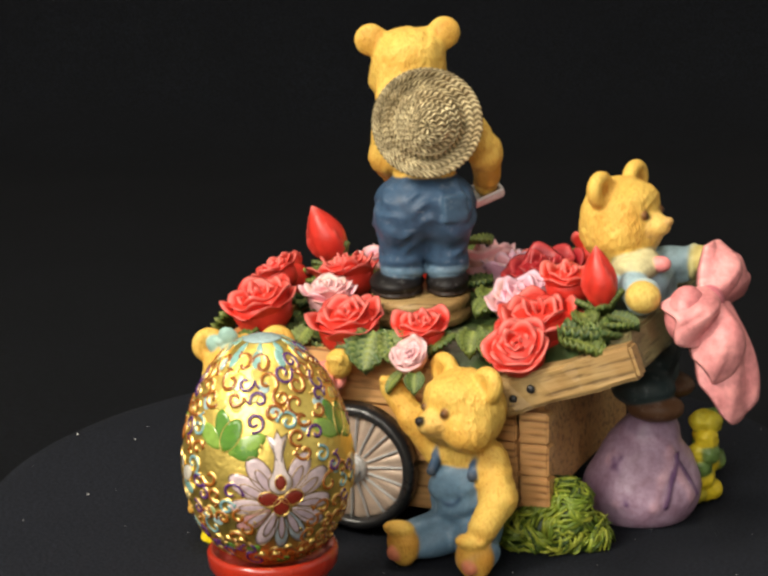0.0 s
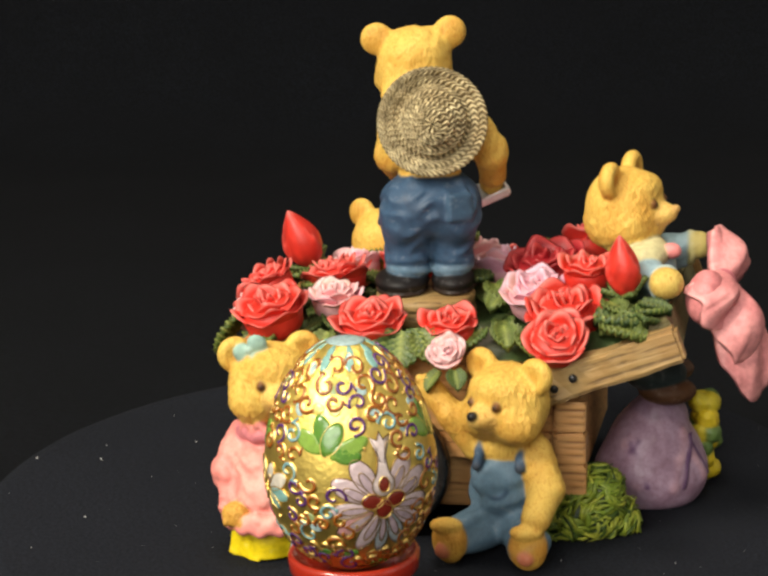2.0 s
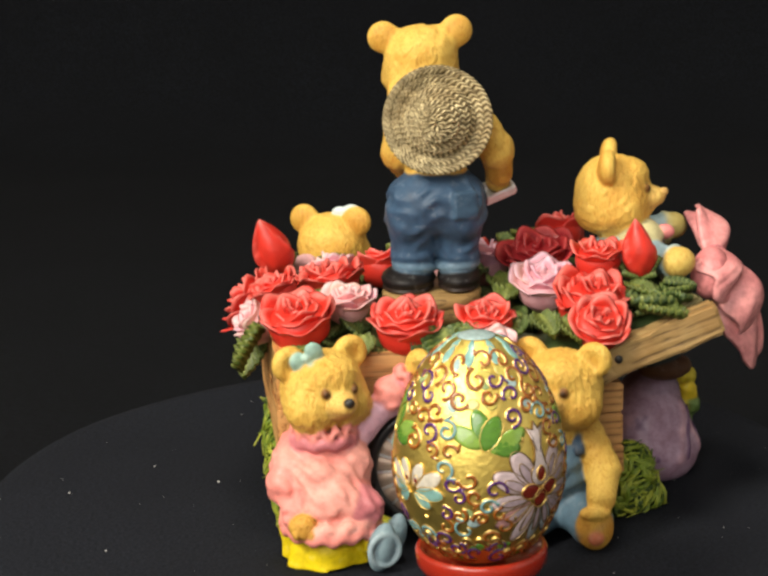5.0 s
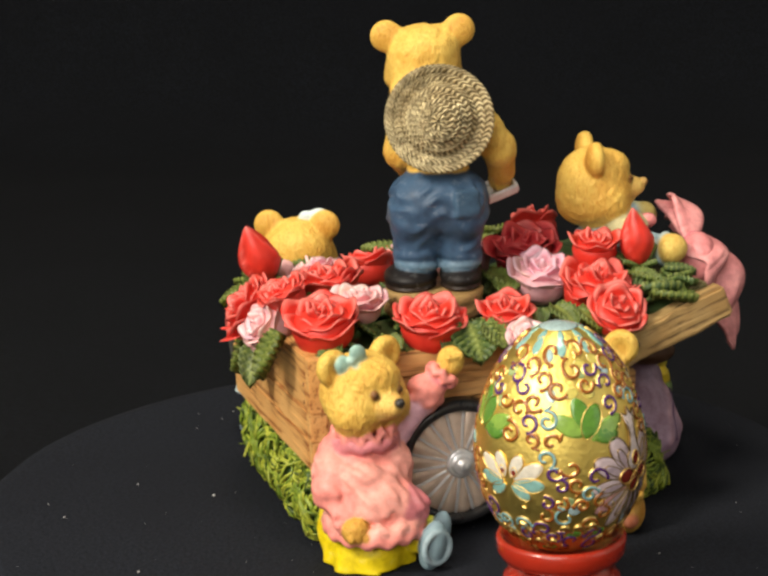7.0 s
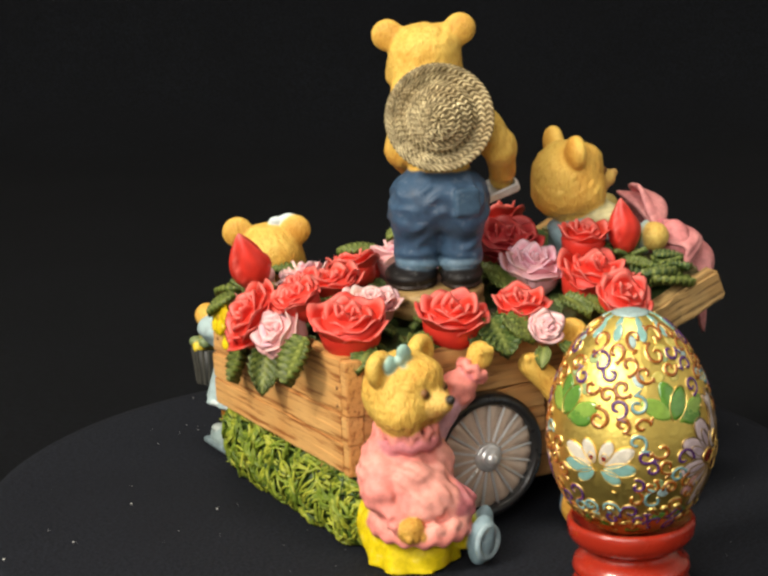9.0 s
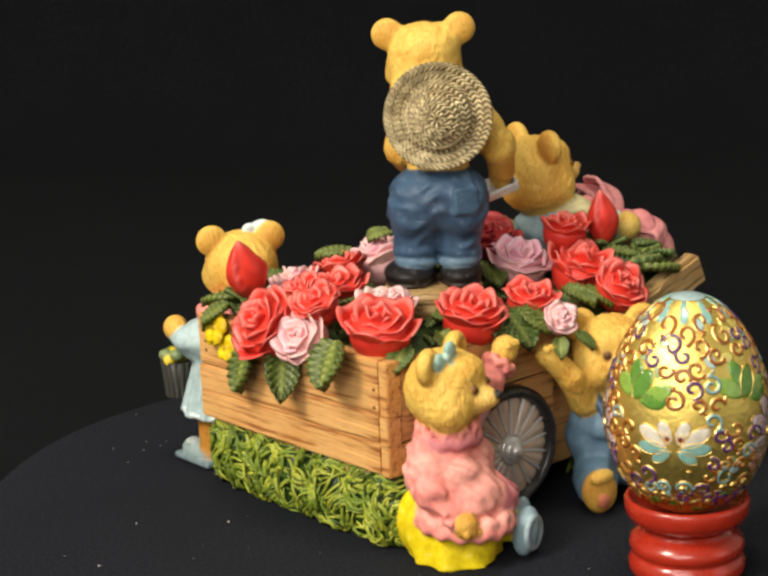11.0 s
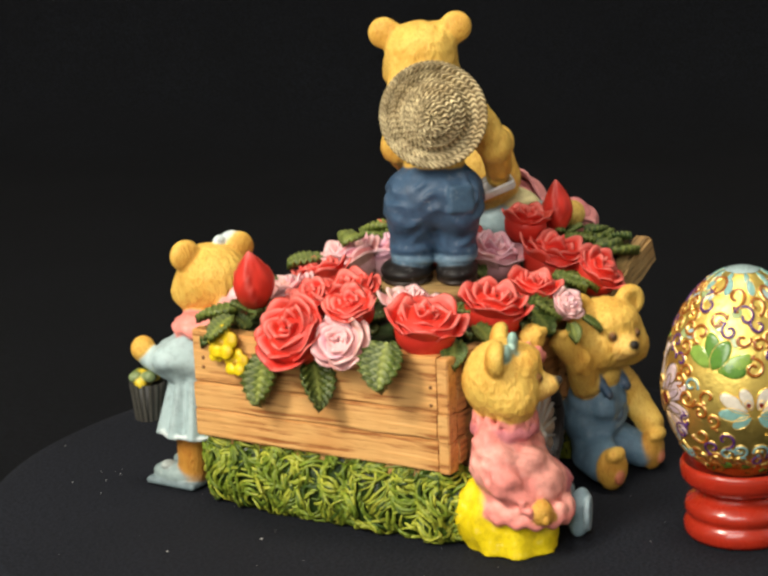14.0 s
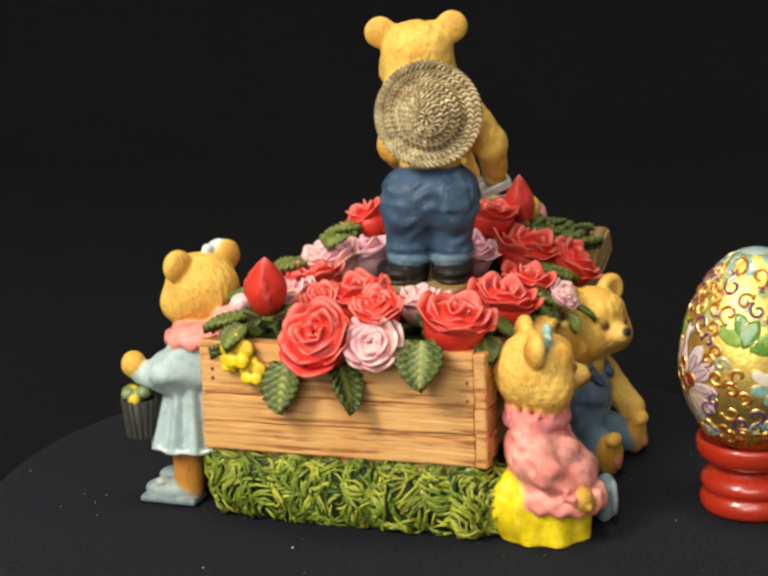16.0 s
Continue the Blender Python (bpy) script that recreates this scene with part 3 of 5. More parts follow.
def make_rose(m, size, colour, rim, seed, label, cup=False):
    """A rose, size millimetres across, opening upward from its base; every petal is a part."""
    root = thing("rose", m, None, label, "rose", "roses in the cart")
    rnd = random.Random(seed)
    R = size / 2
    H = R * (1.5 if cup else 1.4)
    rows = [(0.15, 2, 0.99, 0.02), (0.31, 3, 1.0, 0.06), (0.50, 3, 0.99, 0.11), (0.70, 4, 0.96, 0.15), (0.88, 4, 0.88, 0.15)]
    if cup:
        rows = [(0.14, 2, 0.98, 0.02), (0.32, 3, 1.0, 0.06), (0.54, 3, 0.99, 0.12), (0.82, 4, 0.94, 0.15)]
    for k, (f, n, hf, fl) in enumerate(rows):
        a0 = rnd.uniform(0, 6)
        for i in range(n):
            out = ([], [], [])
            a = a0 + 2 * math.pi * (i + rnd.uniform(-0.16, 0.16)) / n
            c = [v * rnd.uniform(0.85, 1.1) for v in colour]
            petal_sheet(out, a, math.pi / n * (1.4 if n > 2 else 1.1), R * f * rnd.uniform(0.9, 1.08), H * hf * rnd.uniform(0.9, 1.07), R * fl * rnd.uniform(0.6, 1.4),
                        H * (0.02 + 0.35 * fl) * rnd.uniform(0.4, 1.5), c, rim, rnd.randint(0, 9999), R * (0.02 + 0.06 * k / 4))
            part("petal", mesh_from("petal", out[0], out[1], PETAL, out[2]), None, root)
    n = 24
    prof = [(0.05, 0.02), (0.50, 0.05), (0.78, 0.28), (0.86, 0.56), (0.80, 0.70), (0.62, 0.79), (0.36, 0.84), (0.06, 0.86)]
    verts, faces = [], []
    for f, z in prof:
        for i in range(n):
            verts.append((R * f * math.cos(2 * math.pi * i / n), R * f * math.sin(2 * math.pi * i / n), H * z))
    for k in range(len(prof) - 1):
        for i in range(n):
            j = (i + 1) % n
            faces.append((k * n + i, k * n + j, (k + 1) * n + j, (k + 1) * n + i))
    part("core", mesh_from("core", verts, faces, PETAL, [[0.85 * c for c in colour]] * len(verts)), None, root)
    return root


ROSE_LABELS = {
    "red": ("red painted resin rose in full bloom", RED, (0.92, 0.26, 0.22)),
    "dark": ("dark crimson resin rose in full bloom", DARKRED, (0.55, 0.06, 0.06)),
    "pink": ("pale pink resin rose in full bloom", PINK, (0.95, 0.68, 0.68)),
    "lilac": ("lilac-pink resin rose in full bloom", (0.80, 0.45, 0.50), (0.85, 0.60, 0.72)),
}
# where the blooms sit: u, v, height of the bloom's middle, width, lean in degrees, lean towards, kind, cup
ROSES = [
    (58, -28, 69.5, 25, 14, -75, "red", 0), (57.3, -45, 65, 18.5, 38, -85, "red", 0), (24, -37, 65.5, 18, 10, -90, "red", 1),
    (-0.5, -36.5, 67, 22, 12, -95, "red", 0), (-33.5, -31, 69, 22.5, 16, -130, "red", 0), (-17, -15, 69, 17, 10, -100, "pink", 0),
    (-21, 6, 71, 21, 12, 150, "red", 0), (-2, 27, 70, 18, 15, 90, "red", 0), (-40, -8, 72, 16, 24, 180, "red", 0),
    (-48.5, 9, 64, 23, 50, 172, "red", 0), (-47.8, -8.8, 62, 18, 60, 184, "pink", 0), (46, -10, 70.5, 21, 16, -100, "lilac", 0),
    (62.5, -14, 78, 17, 10, -90, "red", 1), (46.5, 7, 75, 23, 15, -100, "dark", 0), (58, 31, 76.5, 19, 20, 100, "red", 1),
    (31, 24, 71, 20, 12, 90, "lilac", 0), (-20, 29, 69, 18, 18, 130, "pink", 0), (19, 32, 71, 23, 14, 130, "pink", 0),
    (4, 38, 66, 19, 30, 110, "red", 0), (-27, 16, 69, 15, 20, 170, "red", 0),
    (30, 38, 68, 17, 25, 100, "red", 0),
]
BUD_AT = [((75, -19.2, 72), (73, -19.8, 90), 4.9), ((-35.2, 30.3, 67.0), (-42.2, 26.7, 85.8), 6.0)]


def make_roses():
    for i, (u, v, z, size, lean, to, key, cup) in enumerate(ROSES):
        label, colour, rim = ROSE_LABELS[key]
        n = Vector((math.sin(radians(lean)) * math.cos(radians(to)), math.sin(radians(lean)) * math.sin(radians(to)), math.cos(radians(lean))))
        base = Vector((u, v, z + 0.8)) - n * (size * 0.5 * 1.15)
        q = Vector((0, 0, 1)).rotation_difference(n).to_matrix().to_4x4()
        make_rose(Matrix.Translation(base * MM) @ q @ pose(0, 0, 0, 0, 0, 47 * i), size, colour, rim, 100 + i, label, bool(cup))
    # the little pink rose by the bear's raised paw
    n = Vector((-0.1, -0.75, 0.66))
    base = Vector((25.2, -47.2, 59.8)) - n * 4
    make_rose(Matrix.Translation(base * MM) @ Vector((0, 0, 1)).rotation_difference(n).to_matrix().to_4x4(), 11.0, PINK, (0.95, 0.68, 0.68), 300, "small pale pink resin rose at the cart's edge")
    for i, (b, t, r) in enumerate(BUD_AT):
        b, t = Vector(b), Vector(t)
        axis = (t - b)
        L = axis.length
        verts, faces, paint = [], [], []
        ns, nz = 36, 20
        for j in range(nz + 1):
            f = j / nz
            for k in range(ns):
                a = 2 * math.pi * k / ns
                rr = r * 1.08 * math.sin(math.pi * (0.10 + 0.90 * f) ** 0.85) ** 0.8 * (1.0 if f < 0.4 else 1 - 0.30 * (f - 0.4))
                tw = (3 * a + 3.0 * f) % (2 * math.pi) / (2 * math.pi)
                rr *= 1 + 0.32 * (tw - 0.5) * min(1, f * 3) * (1 - f * 0.4)
                verts.append((rr * math.cos(a), rr * math.sin(a), L * f))
                e = max(0, tw - 0.88) / 0.12 * f
                tip = max(0, f - 0.88) / 0.12
                paint.append([c * (0.82 + 0.35 * noise.noise((2 * math.cos(a), 2 * math.sin(a), f * 4 + 7 * i))) * (1 - 0.5 * max(e, tip)) + 0.5 * max(e, tip) * q for c, q in zip(RED, (0.9, 0.32, 0.28))])
        for j in range(nz):
            for k in range(ns):
                k2 = (k + 1) % ns
                faces.append((j * ns + k, j * ns + k2, (j + 1) * ns + k2, (j + 1) * ns + k))
        q = Vector((0, 0, 1)).rotation_difference(axis).to_matrix().to_4x4()
        root = thing("rosebud", Matrix.Translation(b * MM) @ q, None, "closed red resin rosebud standing on a green calyx", "rosebud", "buds in the cart")
        part("bud", mesh_from("bud", verts, faces, PETAL, paint), None, root)
        for k in range(5):
            s = leaf_mesh(9, 4.2, 40 + k, (0.10, 0.15, 0.04), 0.3)
            ob = part("sepal", s, None, root)
            ob.matrix_basis = pose(0, 0, 0, 0, 0, 72 * k) @ at(1.2, 0, -2.2, 0, -48 + 6 * k, 0)


def leaf_mesh(L, wd, seed, colour=(0.085, 0.14, 0.035), droop=0.6, light=(0.46, 0.50, 0.13)):
    """A thick veined rose leaf that grows along x from the origin."""
    rnd = random.Random(seed)
    nl, nw = 28, 12
    verts, faces, paint = [], [], []
    bend = rnd.uniform(0.7, 1.2) * droop
    for layer in (0, 1):
        for i in range(nl + 1):
            f = i / nl
            half = wd / 2 * (math.sin(math.pi * (0.06 + 0.94 * f) ** 0.8) ** 0.75) * (1 + 0.16 * ((1 - f) * 7 % 1 - 0.5)) + 0.15
            for j in range(nw + 1):
                s = -1 + 2 * j / nw
                vein = math.cos((f * 7 - abs(s) * 2.2) * 2 * math.pi)
                mid = math.exp(-(s * 6) ** 2)
                z = 0.16 * wd * abs(s) ** 1.4 + 0.24 * wd * vein * (0.25 + abs(s)) * 0.6 * (1 - 0.6 * s ** 4) + 0.05 * wd * mid - bend * L * 0.45 * f * f + 0.18 * L * f
                x = L * (f - 0.12 * bend * f * f)
                verts.append((x, half * s, z - (0.9 if layer else 0)))
                b = min(1, max(0, 0.6 * mid + 0.75 * max(0, vein) ** 4 * (0.4 + 0.6 * abs(s))))
                v = 0.9 + 0.35 * noise.noise((f * 3, s * 2, seed))
                paint.append([v * (c * (1 - 0.85 * b) + 0.85 * b * l) for c, l in zip(colour, light)])
    n1 = nw + 1
    off = (nl + 1) * n1
    for i in range(nl):
        for j in range(nw):
            q = (i * n1 + j, (i + 1) * n1 + j, (i + 1) * n1 + j + 1, i * n1 + j + 1)
            faces.append(q)
            faces.append(tuple(v + off for v in q[::-1]))
        for j in (0, nw):
            a, b = i * n1 + j, (i + 1) * n1 + j
            faces.append((a, a + off, b + off, b) if j == 0 else (a, b, b + off, a + off))
    for j in range(nw):
        a = nl * n1 + j
        faces.append((a, a + off, a + 1 + off, a + 1))
    return mesh_from("leaf", verts, faces, LEAF, paint)


# leaves that show singly: u, v, z of the stalk, heading, slope (positive: tip down), roll, length, width
LEAVES = [
    (-42.6, 21, 53, 175, 66, 8, 17, 14), (-43.6, 4, 54.5, 226, 52, -12, 18, 11), (-43.8, -23.5, 63, 190, 58, 10, 16.5, 14.5),
    (-35, 37, 64, 120, 8, 0, 15, 9), (-40, 36, 63, 165, 25, 0, 12, 8),
    (10, -40, 64, -85, 42, 0, 15, 15), (15, -41, 64, -50, 34, 20, 13, 10), (6, -41, 62, -120, 38, -20, 12, 9),
    (40, -35, 65, -75, 18, 0, 13, 9), (34, -36, 64, -120, 20, 0, 12, 8), (46, -38, 64, -60, 22, 0, 12, 8),
    (67, -35, 67.5, -2, 3, 0, 20, 14), (70, -40, 67, -22, 8, 0, 16, 12), (79, -33, 69.5, 25, 2, 0, 12, 10),
    (31, 2, 68, -60, 10, 0, 14, 10), (30, 8, 69, -160, 5, 0, 13, 10), (36, -4, 67, -110, 15, 0, 12, 9),
    (-30, -38, 61, -150, 30, 0, 11, 8), (-14, -36, 62, -100, 30, 0, 10, 8), (-26, -20, 66, 200, 10, 0, 12, 9),
    (-20, -4, 68, 170, 5, 0, 12, 9), (-33, 10, 67, 140, 10, 0, 12, 8), (-10, 14, 66, 150, 0, 0, 12, 9),
    (0, 42, 64, 120, 15, 0, 14, 10), (12, 36, 70, 150, 0, 0, 14, 10), (40, 30, 72, 60, 0, 0, 14, 10),
    (48, 30, 74, 100, 5, 0, 14, 9), (-30, 40, 63, 100, 20, 0, 13, 9), (70, -24, 70, -60, 5, 0, 12, 8),
    (-14, 40, 66, 130, 0, 0, 13, 9), (22, 28, 77, 180, 0, 0, 11, 9), (80, -28, 71, -20, 5, 0, 11, 7),
    (-8, -26, 64, -60, 10, 0, 11, 8), (28, -52, 56, -70, 35, 0, 8, 6), (23, -50, 55, -130, 40, 0, 8, 5),
]


def make_leaves():
    kinds = [leaf_mesh(14, 10, 60 + k, c) for k, c in enumerate(((0.10, 0.145, 0.03), (0.065, 0.118, 0.025), (0.13, 0.175, 0.035), (0.055, 0.10, 0.035)))]
    for i, (u, v, z, head, slope, roll, L, wd) in enumerate(LEAVES):
        me = kinds[i % 4] if i > 4 else leaf_mesh(L, wd, 80 + i, (0.075, 0.112, 0.016))
        ob = thing("rose_leaf", at(u, v, z, 0, 0, head) @ pose(0, 0, 0, 0, slope, 0) @ pose(0, 0, 0, roll, 0, 0), me, "green veined resin rose leaf among the flowers", "leaf", "rose leaves")
        if i > 4:
            s = L / 14
            MOVERS[-1] = (ob, MOVERS[-1][1] @ Matrix.Diagonal((s, wd / 10 , s, 1)), False)
    # small leaves that fill the bed between the blooms
    rnd = random.Random(9)
    verts, faces, paint = [], [], []
    small = [leaf_mesh(10, 7, 70 + k, (0.06, 0.11, 0.03)) for k in range(3)]
    for _ in range(150):
        u, v = rnd.uniform(-40, 84), rnd.uniform(-40, 44)
        if math.hypot(u - 10, v + 5) < 20 or (18 < u < 42 and -32 < v < -14) or (u > 62 and v > -14):
            continue
        if any(math.hypot(u - r[0], v - r[1]) < 0.42 * r[3] for r in ROSES):
            continue
        me = rnd.choice(small)
        m = at(u, v, deck_z(u) + rnd.uniform(0.5, 3.5), 0, 0, rnd.uniform(0, 360)) @ pose(0, 0, 0, rnd.uniform(-25, 25), rnd.uniform(-30, 15), 0)
        b = len(verts)
        for p, c in zip(me.vertices, me.color_attributes["paint"].data):
            verts.append(tuple((m @ p.co) / MM))
            paint.append(c.color[:3])
        faces += [tuple(b + k for k in p.vertices) for p in me.polygons]
    ob = thing("foliage", at(0, 0, 0), mesh_from("foliage", verts, faces, LEAF, paint), "dense small green resin leaves between the roses", "foliage", kind="stuff")
    # yellow blossoms on the front plank's corner
    for i, (u, v, z, s) in enumerate(((-44.5, 36, 56, 1.0), (-44.2, 31.5, 50, 0.8), (-44, 39, 52.5, 0.6))):
        solids = [ell((3.2 * math.cos(2 * math.pi * k / 5), 3.2 * math.sin(2 * math.pi * k / 5), 1.4), (2.6, 2.6, 1.2), (0.80, 0.60, 0.008), 0.4) for k in range(5)]
        solids += [ell((0, 0, 0.4), (3.0, 3.0, 1.6), (0.75, 0.52, 0.01), 0.5), ell((0, 0, 1.9), (1.1, 1.1, 1.0), (0.42, 0.24, 0.01), 0.2)]
        me = sculpt("blossom", solids, RESIN, 0.4, ripples(0.15, 2.5, i))
        me.transform(Matrix.Scale(s, 4))
        thing("yellow_blossom", at(u, v, z, 0, -72, 0), me, "bright yellow five-petalled resin blossom on the plank", "blossom", "yellow blossoms")

# ---- bears, all cast and painted resin ----


def bear_head(c, r, face, fur=FURC, tip=1.30, ears=((1, 0.0), (-1, 0.0)), ear_up=0.74, ear_out=0.80, ear_size=1.0, nose=BLACKP):
    """The solids of a teddy bear's head; face: the heading in degrees, 0 looks along -y."""
    c = np.array(c, float)
    a = radians(face)
    f, s, z = np.array((math.sin(a), -math.cos(a), 0)), np.array((math.cos(a), math.sin(a), 0)), np.array((0, 0, 1.0))
    turn = rot(0, 0, face)
    pale = tuple(0.5 * v + 0.5 * w for v, w in zip(fur, (0.82, 0.55, 0.18)))
    fuzz = ripples(0.32, 2.5, int(abs(c[0] * 7)) + 1)
    out = [ell(c, (r * 1.0, r * 0.94, r * 0.95), fur, 2.0, turn, fuzz)]
    for side in (1, -1):
        out.append(ell(c + s * side * 0.48 * r + f * 0.28 * r - z * 0.34 * r, (r * 0.58, r * 0.56, r * 0.52), fur, 2.5, turn, fuzz))
    out.append(ell(c + f * 0.84 * r - z * 0.14 * r, (r * 0.36, r * 0.50, r * 0.30), pale, 2.0, turn))
    out.append(ell(c + f * 0.72 * r - z * 0.36 * r, (r * 0.30, r * 0.36, r * 0.16), pale, 1.2, turn))
    out.append(ell(c + f * 0.98 * r - z * 0.31 * r, (r * 0.22, r * 0.10, r * 0.035), (0.25, 0.09, 0.03), 0.3, turn))
    out.append(ell(c + f * tip * r - z * 0.02 * r, (r * 0.135, r * 0.11, r * 0.115), nose, 0.4, turn))
    out.append(ell(c + f * 0.55 * r + z * 0.48 * r, (r * 0.55, r * 0.35, r * 0.30), fur, 3.0, turn, fuzz))
    for side, dz in ears:
        e = c + s * side * ear_out * r + z * (ear_up + dz) * r - f * 0.05 * r
        t2 = rot(0, 0, face) @ rot(90, 0, 0)
        out.append(ell(e - f * 0.08 * r, (r * 0.37 * ear_size, r * 0.20, r * 0.37 * ear_size), FURD, 1.6, turn))
        out.append(ring(e, r * 0.27 * ear_size, r * 0.16, fur, 1.0, t2))
    for side in (1, -1):
        e = c + f * 0.855 * r + s * side * 0.37 * r + z * 0.15 * r
        out.append(ell(e, (r * 0.10, r * 0.11, r * 0.11), (0.20, 0.08, 0.02), 0.3))
        out.append(ell(e + f * 0.065 * r, (r * 0.065, r * 0.065, r * 0.07), BLACKP, 0.1))
    return out


def creases(amp, freq, lean=0.35):
    """Cloth creased across the limb."""
    def f(p):
        w = p[..., 2] * freq + 1.4 * np.sin(p[..., 0] * lean + 0.7 * p[..., 1] * lean) + 0.8 * np.sin(p[..., 1] * lean * 1.7 + p[..., 2] * 0.2)
        return amp * (np.abs(np.sin(w)) ** 1.5 - 0.5) * (0.55 + 0.45 * np.sin(p[..., 0] * 0.5 + p[..., 2] * 0.33))
    return f


def ribbon(base, way, face, L, w0, w1, bulge, light, deep):
    """A thick flaring length of ribbon with a waved free edge."""
    way = Vector(way).normalized()
    side = Vector(face).cross(way).normalized()
    out = way.cross(side).normalized()
    nt, ns, verts, faces, paint = 18, 26, [], [], []
    for layer in (0, 1):
        for i in range(nt + 1):
            t = i / nt
            for j in range(ns + 1):
                s = -1 + 2 * j / ns
                w = w0 + (w1 - w0) * t ** 0.8
                end = L * t * (1 - 0.26 * abs(s) ** 3 * t + 0.07 * math.sin(4 * s + L) * t)
                h = 1.35 * bulge * (1 - s * s) * math.sin(math.pi * (0.12 + 0.78 * t)) + 1.3 * math.sin(5.5 * s + 3 * t + L) * t + 1.5 * (abs(math.sin(4.1 * s + 0.35 * L)) ** 0.7 - 0.5) * t - (1.9 - 0.7 * t) * layer
                p = base + way * end + side * w * s * (1 - 0.18 * t * t) + out * h
                verts.append(p)
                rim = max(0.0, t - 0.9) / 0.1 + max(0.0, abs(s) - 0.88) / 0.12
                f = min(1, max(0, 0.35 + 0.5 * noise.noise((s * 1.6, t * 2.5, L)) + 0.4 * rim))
                # patches and edges are paler; the back's deeper pink has shading painted in
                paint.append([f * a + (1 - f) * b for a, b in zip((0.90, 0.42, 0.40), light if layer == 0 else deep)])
    n1, off = ns + 1, (nt + 1) * (ns + 1)
    for i in range(nt):
        for j in range(ns):
            q = (i * n1 + j, i * n1 + j + 1, (i + 1) * n1 + j + 1, (i + 1) * n1 + j)
            faces += [q[::-1], tuple(v + off for v in q)]
        for j in (0, ns):
            a, b = i * n1 + j, (i + 1) * n1 + j
            faces.append((a, b, b + off, a + off) if j else (b, a, a + off, b + off))
    for j in range(ns):
        a = nt * n1 + j
        faces.append((a, a + off, a + 1 + off, a + 1))
    return mesh_from("ribbon", verts, faces, RESIN, paint)


def figure(name, solids, origin, label, category="bear figurine", group="bears round the cart", vox=0.55, material=FUR, fine=0.06, spin=False, edge=0.2):
    me = sculpt(name, solids, material, vox, ripples(fine, 4.2, 3, 6), edge)
    lift = -min(v.co.z for v in me.vertices) if origin[2] == 0 else 0
    me.transform(Matrix.Translation(-Vector(origin) * MM + Vector((0, 0, 0 if abs(lift) > 0.002 else lift))))
    return thing(name, at(*origin), me, label, category, group, spin=spin)


def make_sitting_boy():
    fold = ripples(1.7, 0.6, 4)
    s = [ell((42, -48.5, 19), (11, 9.5, 15), DENIM_L, 2, None, fold), ell((42, -49.5, 33), (8.5, 7.5, 6), FURC, 2),
         ell((41, -54, 23), (8.6, 5.0, 8.5), DENIM_L, 1.0, None, fold), ring((40.5, -57.6, 22.5), 3.4, 0.5, DENIM, 0.5, rot(78, 0, -8)),
         cap((35, -57.2, 29.5), (36.5, -50, 37.5), 1.5, 1.5, DENIM, 0.5), cap((47.5, -57.3, 29.5), (49, -50, 37), 1.6, 1.6, DENIM, 0.5),
         ell((34.8, -58.2, 28.8), (1.4, 0.9, 1.4), (0.07, 0.09, 0.12), 0.2), ell((47.6, -58.4, 28.6), (1.5, 0.9, 1.5), (0.07, 0.09, 0.12), 0.2),
         cap((47, -53, 8.5), (50.3, -62, 7), 7.4, 6.0, DENIM_L, 2, fold), cap((36.5, -52, 8.5), (29, -59.5, 7), 7.4, 6.0, DENIM_L, 2, fold),
         ell((50.8, -65.5, 7), (5.6, 3.8, 7.0), FURD, 1), ell((50.5, -67.4, 12.3), (4.8, 2.6, 2.4), FURC, 0.8), ell((50.5, -68.8, 5), (2.4, 1.2, 2.5), (0.55, 0.17, 0.09), 0.4),
         ell((27, -62.5, 7), (5.6, 3.8, 7.0), FURD, 1, rot(0, 0, -25)), ell((26.4, -64, 12.2), (4.8, 2.6, 2.4), FURC, 0.8), ell((25.6, -65.8, 5), (2.4, 1.2, 2.5), (0.55, 0.17, 0.09), 0.4),
         cap((51, -51.5, 32), (55.2, -56.5, 22), 5.4, 5.4, FURC, 1.5, ripples(0.5, 1.4, 2)), cap((55.2, -56.5, 22), (53, -64, 15.5), 5.1, 4.4, FURC, 1.0),
         cap((34, -49.5, 32), (26.5, -51, 42), 4.8, 4.3, FURC, 1.5, ripples(0.3, 1.6, 3)), cap((26.5, -51, 42), (19, -48.3, 50), 4.1, 3.7, FURC, 1.0)]
    for k in range(3):
        s.append(ell((51.2 + 2.0 * k - 1.5, -66.4, 13.5), (1.3, 1.6, 1.5), FURC, 0.3))
        s.append(ell((17.0 + 1.6 * k, -50.0, 52.4), (1.3, 1.6, 1.6), FURC, 0.3))
    s += bear_head((43.6, -52.3, 47.0), 12.6, -30)
    figure("bear_figurine", s, (42, -50, 0), "golden teddy bear figurine in blue dungarees sitting by the wheel")


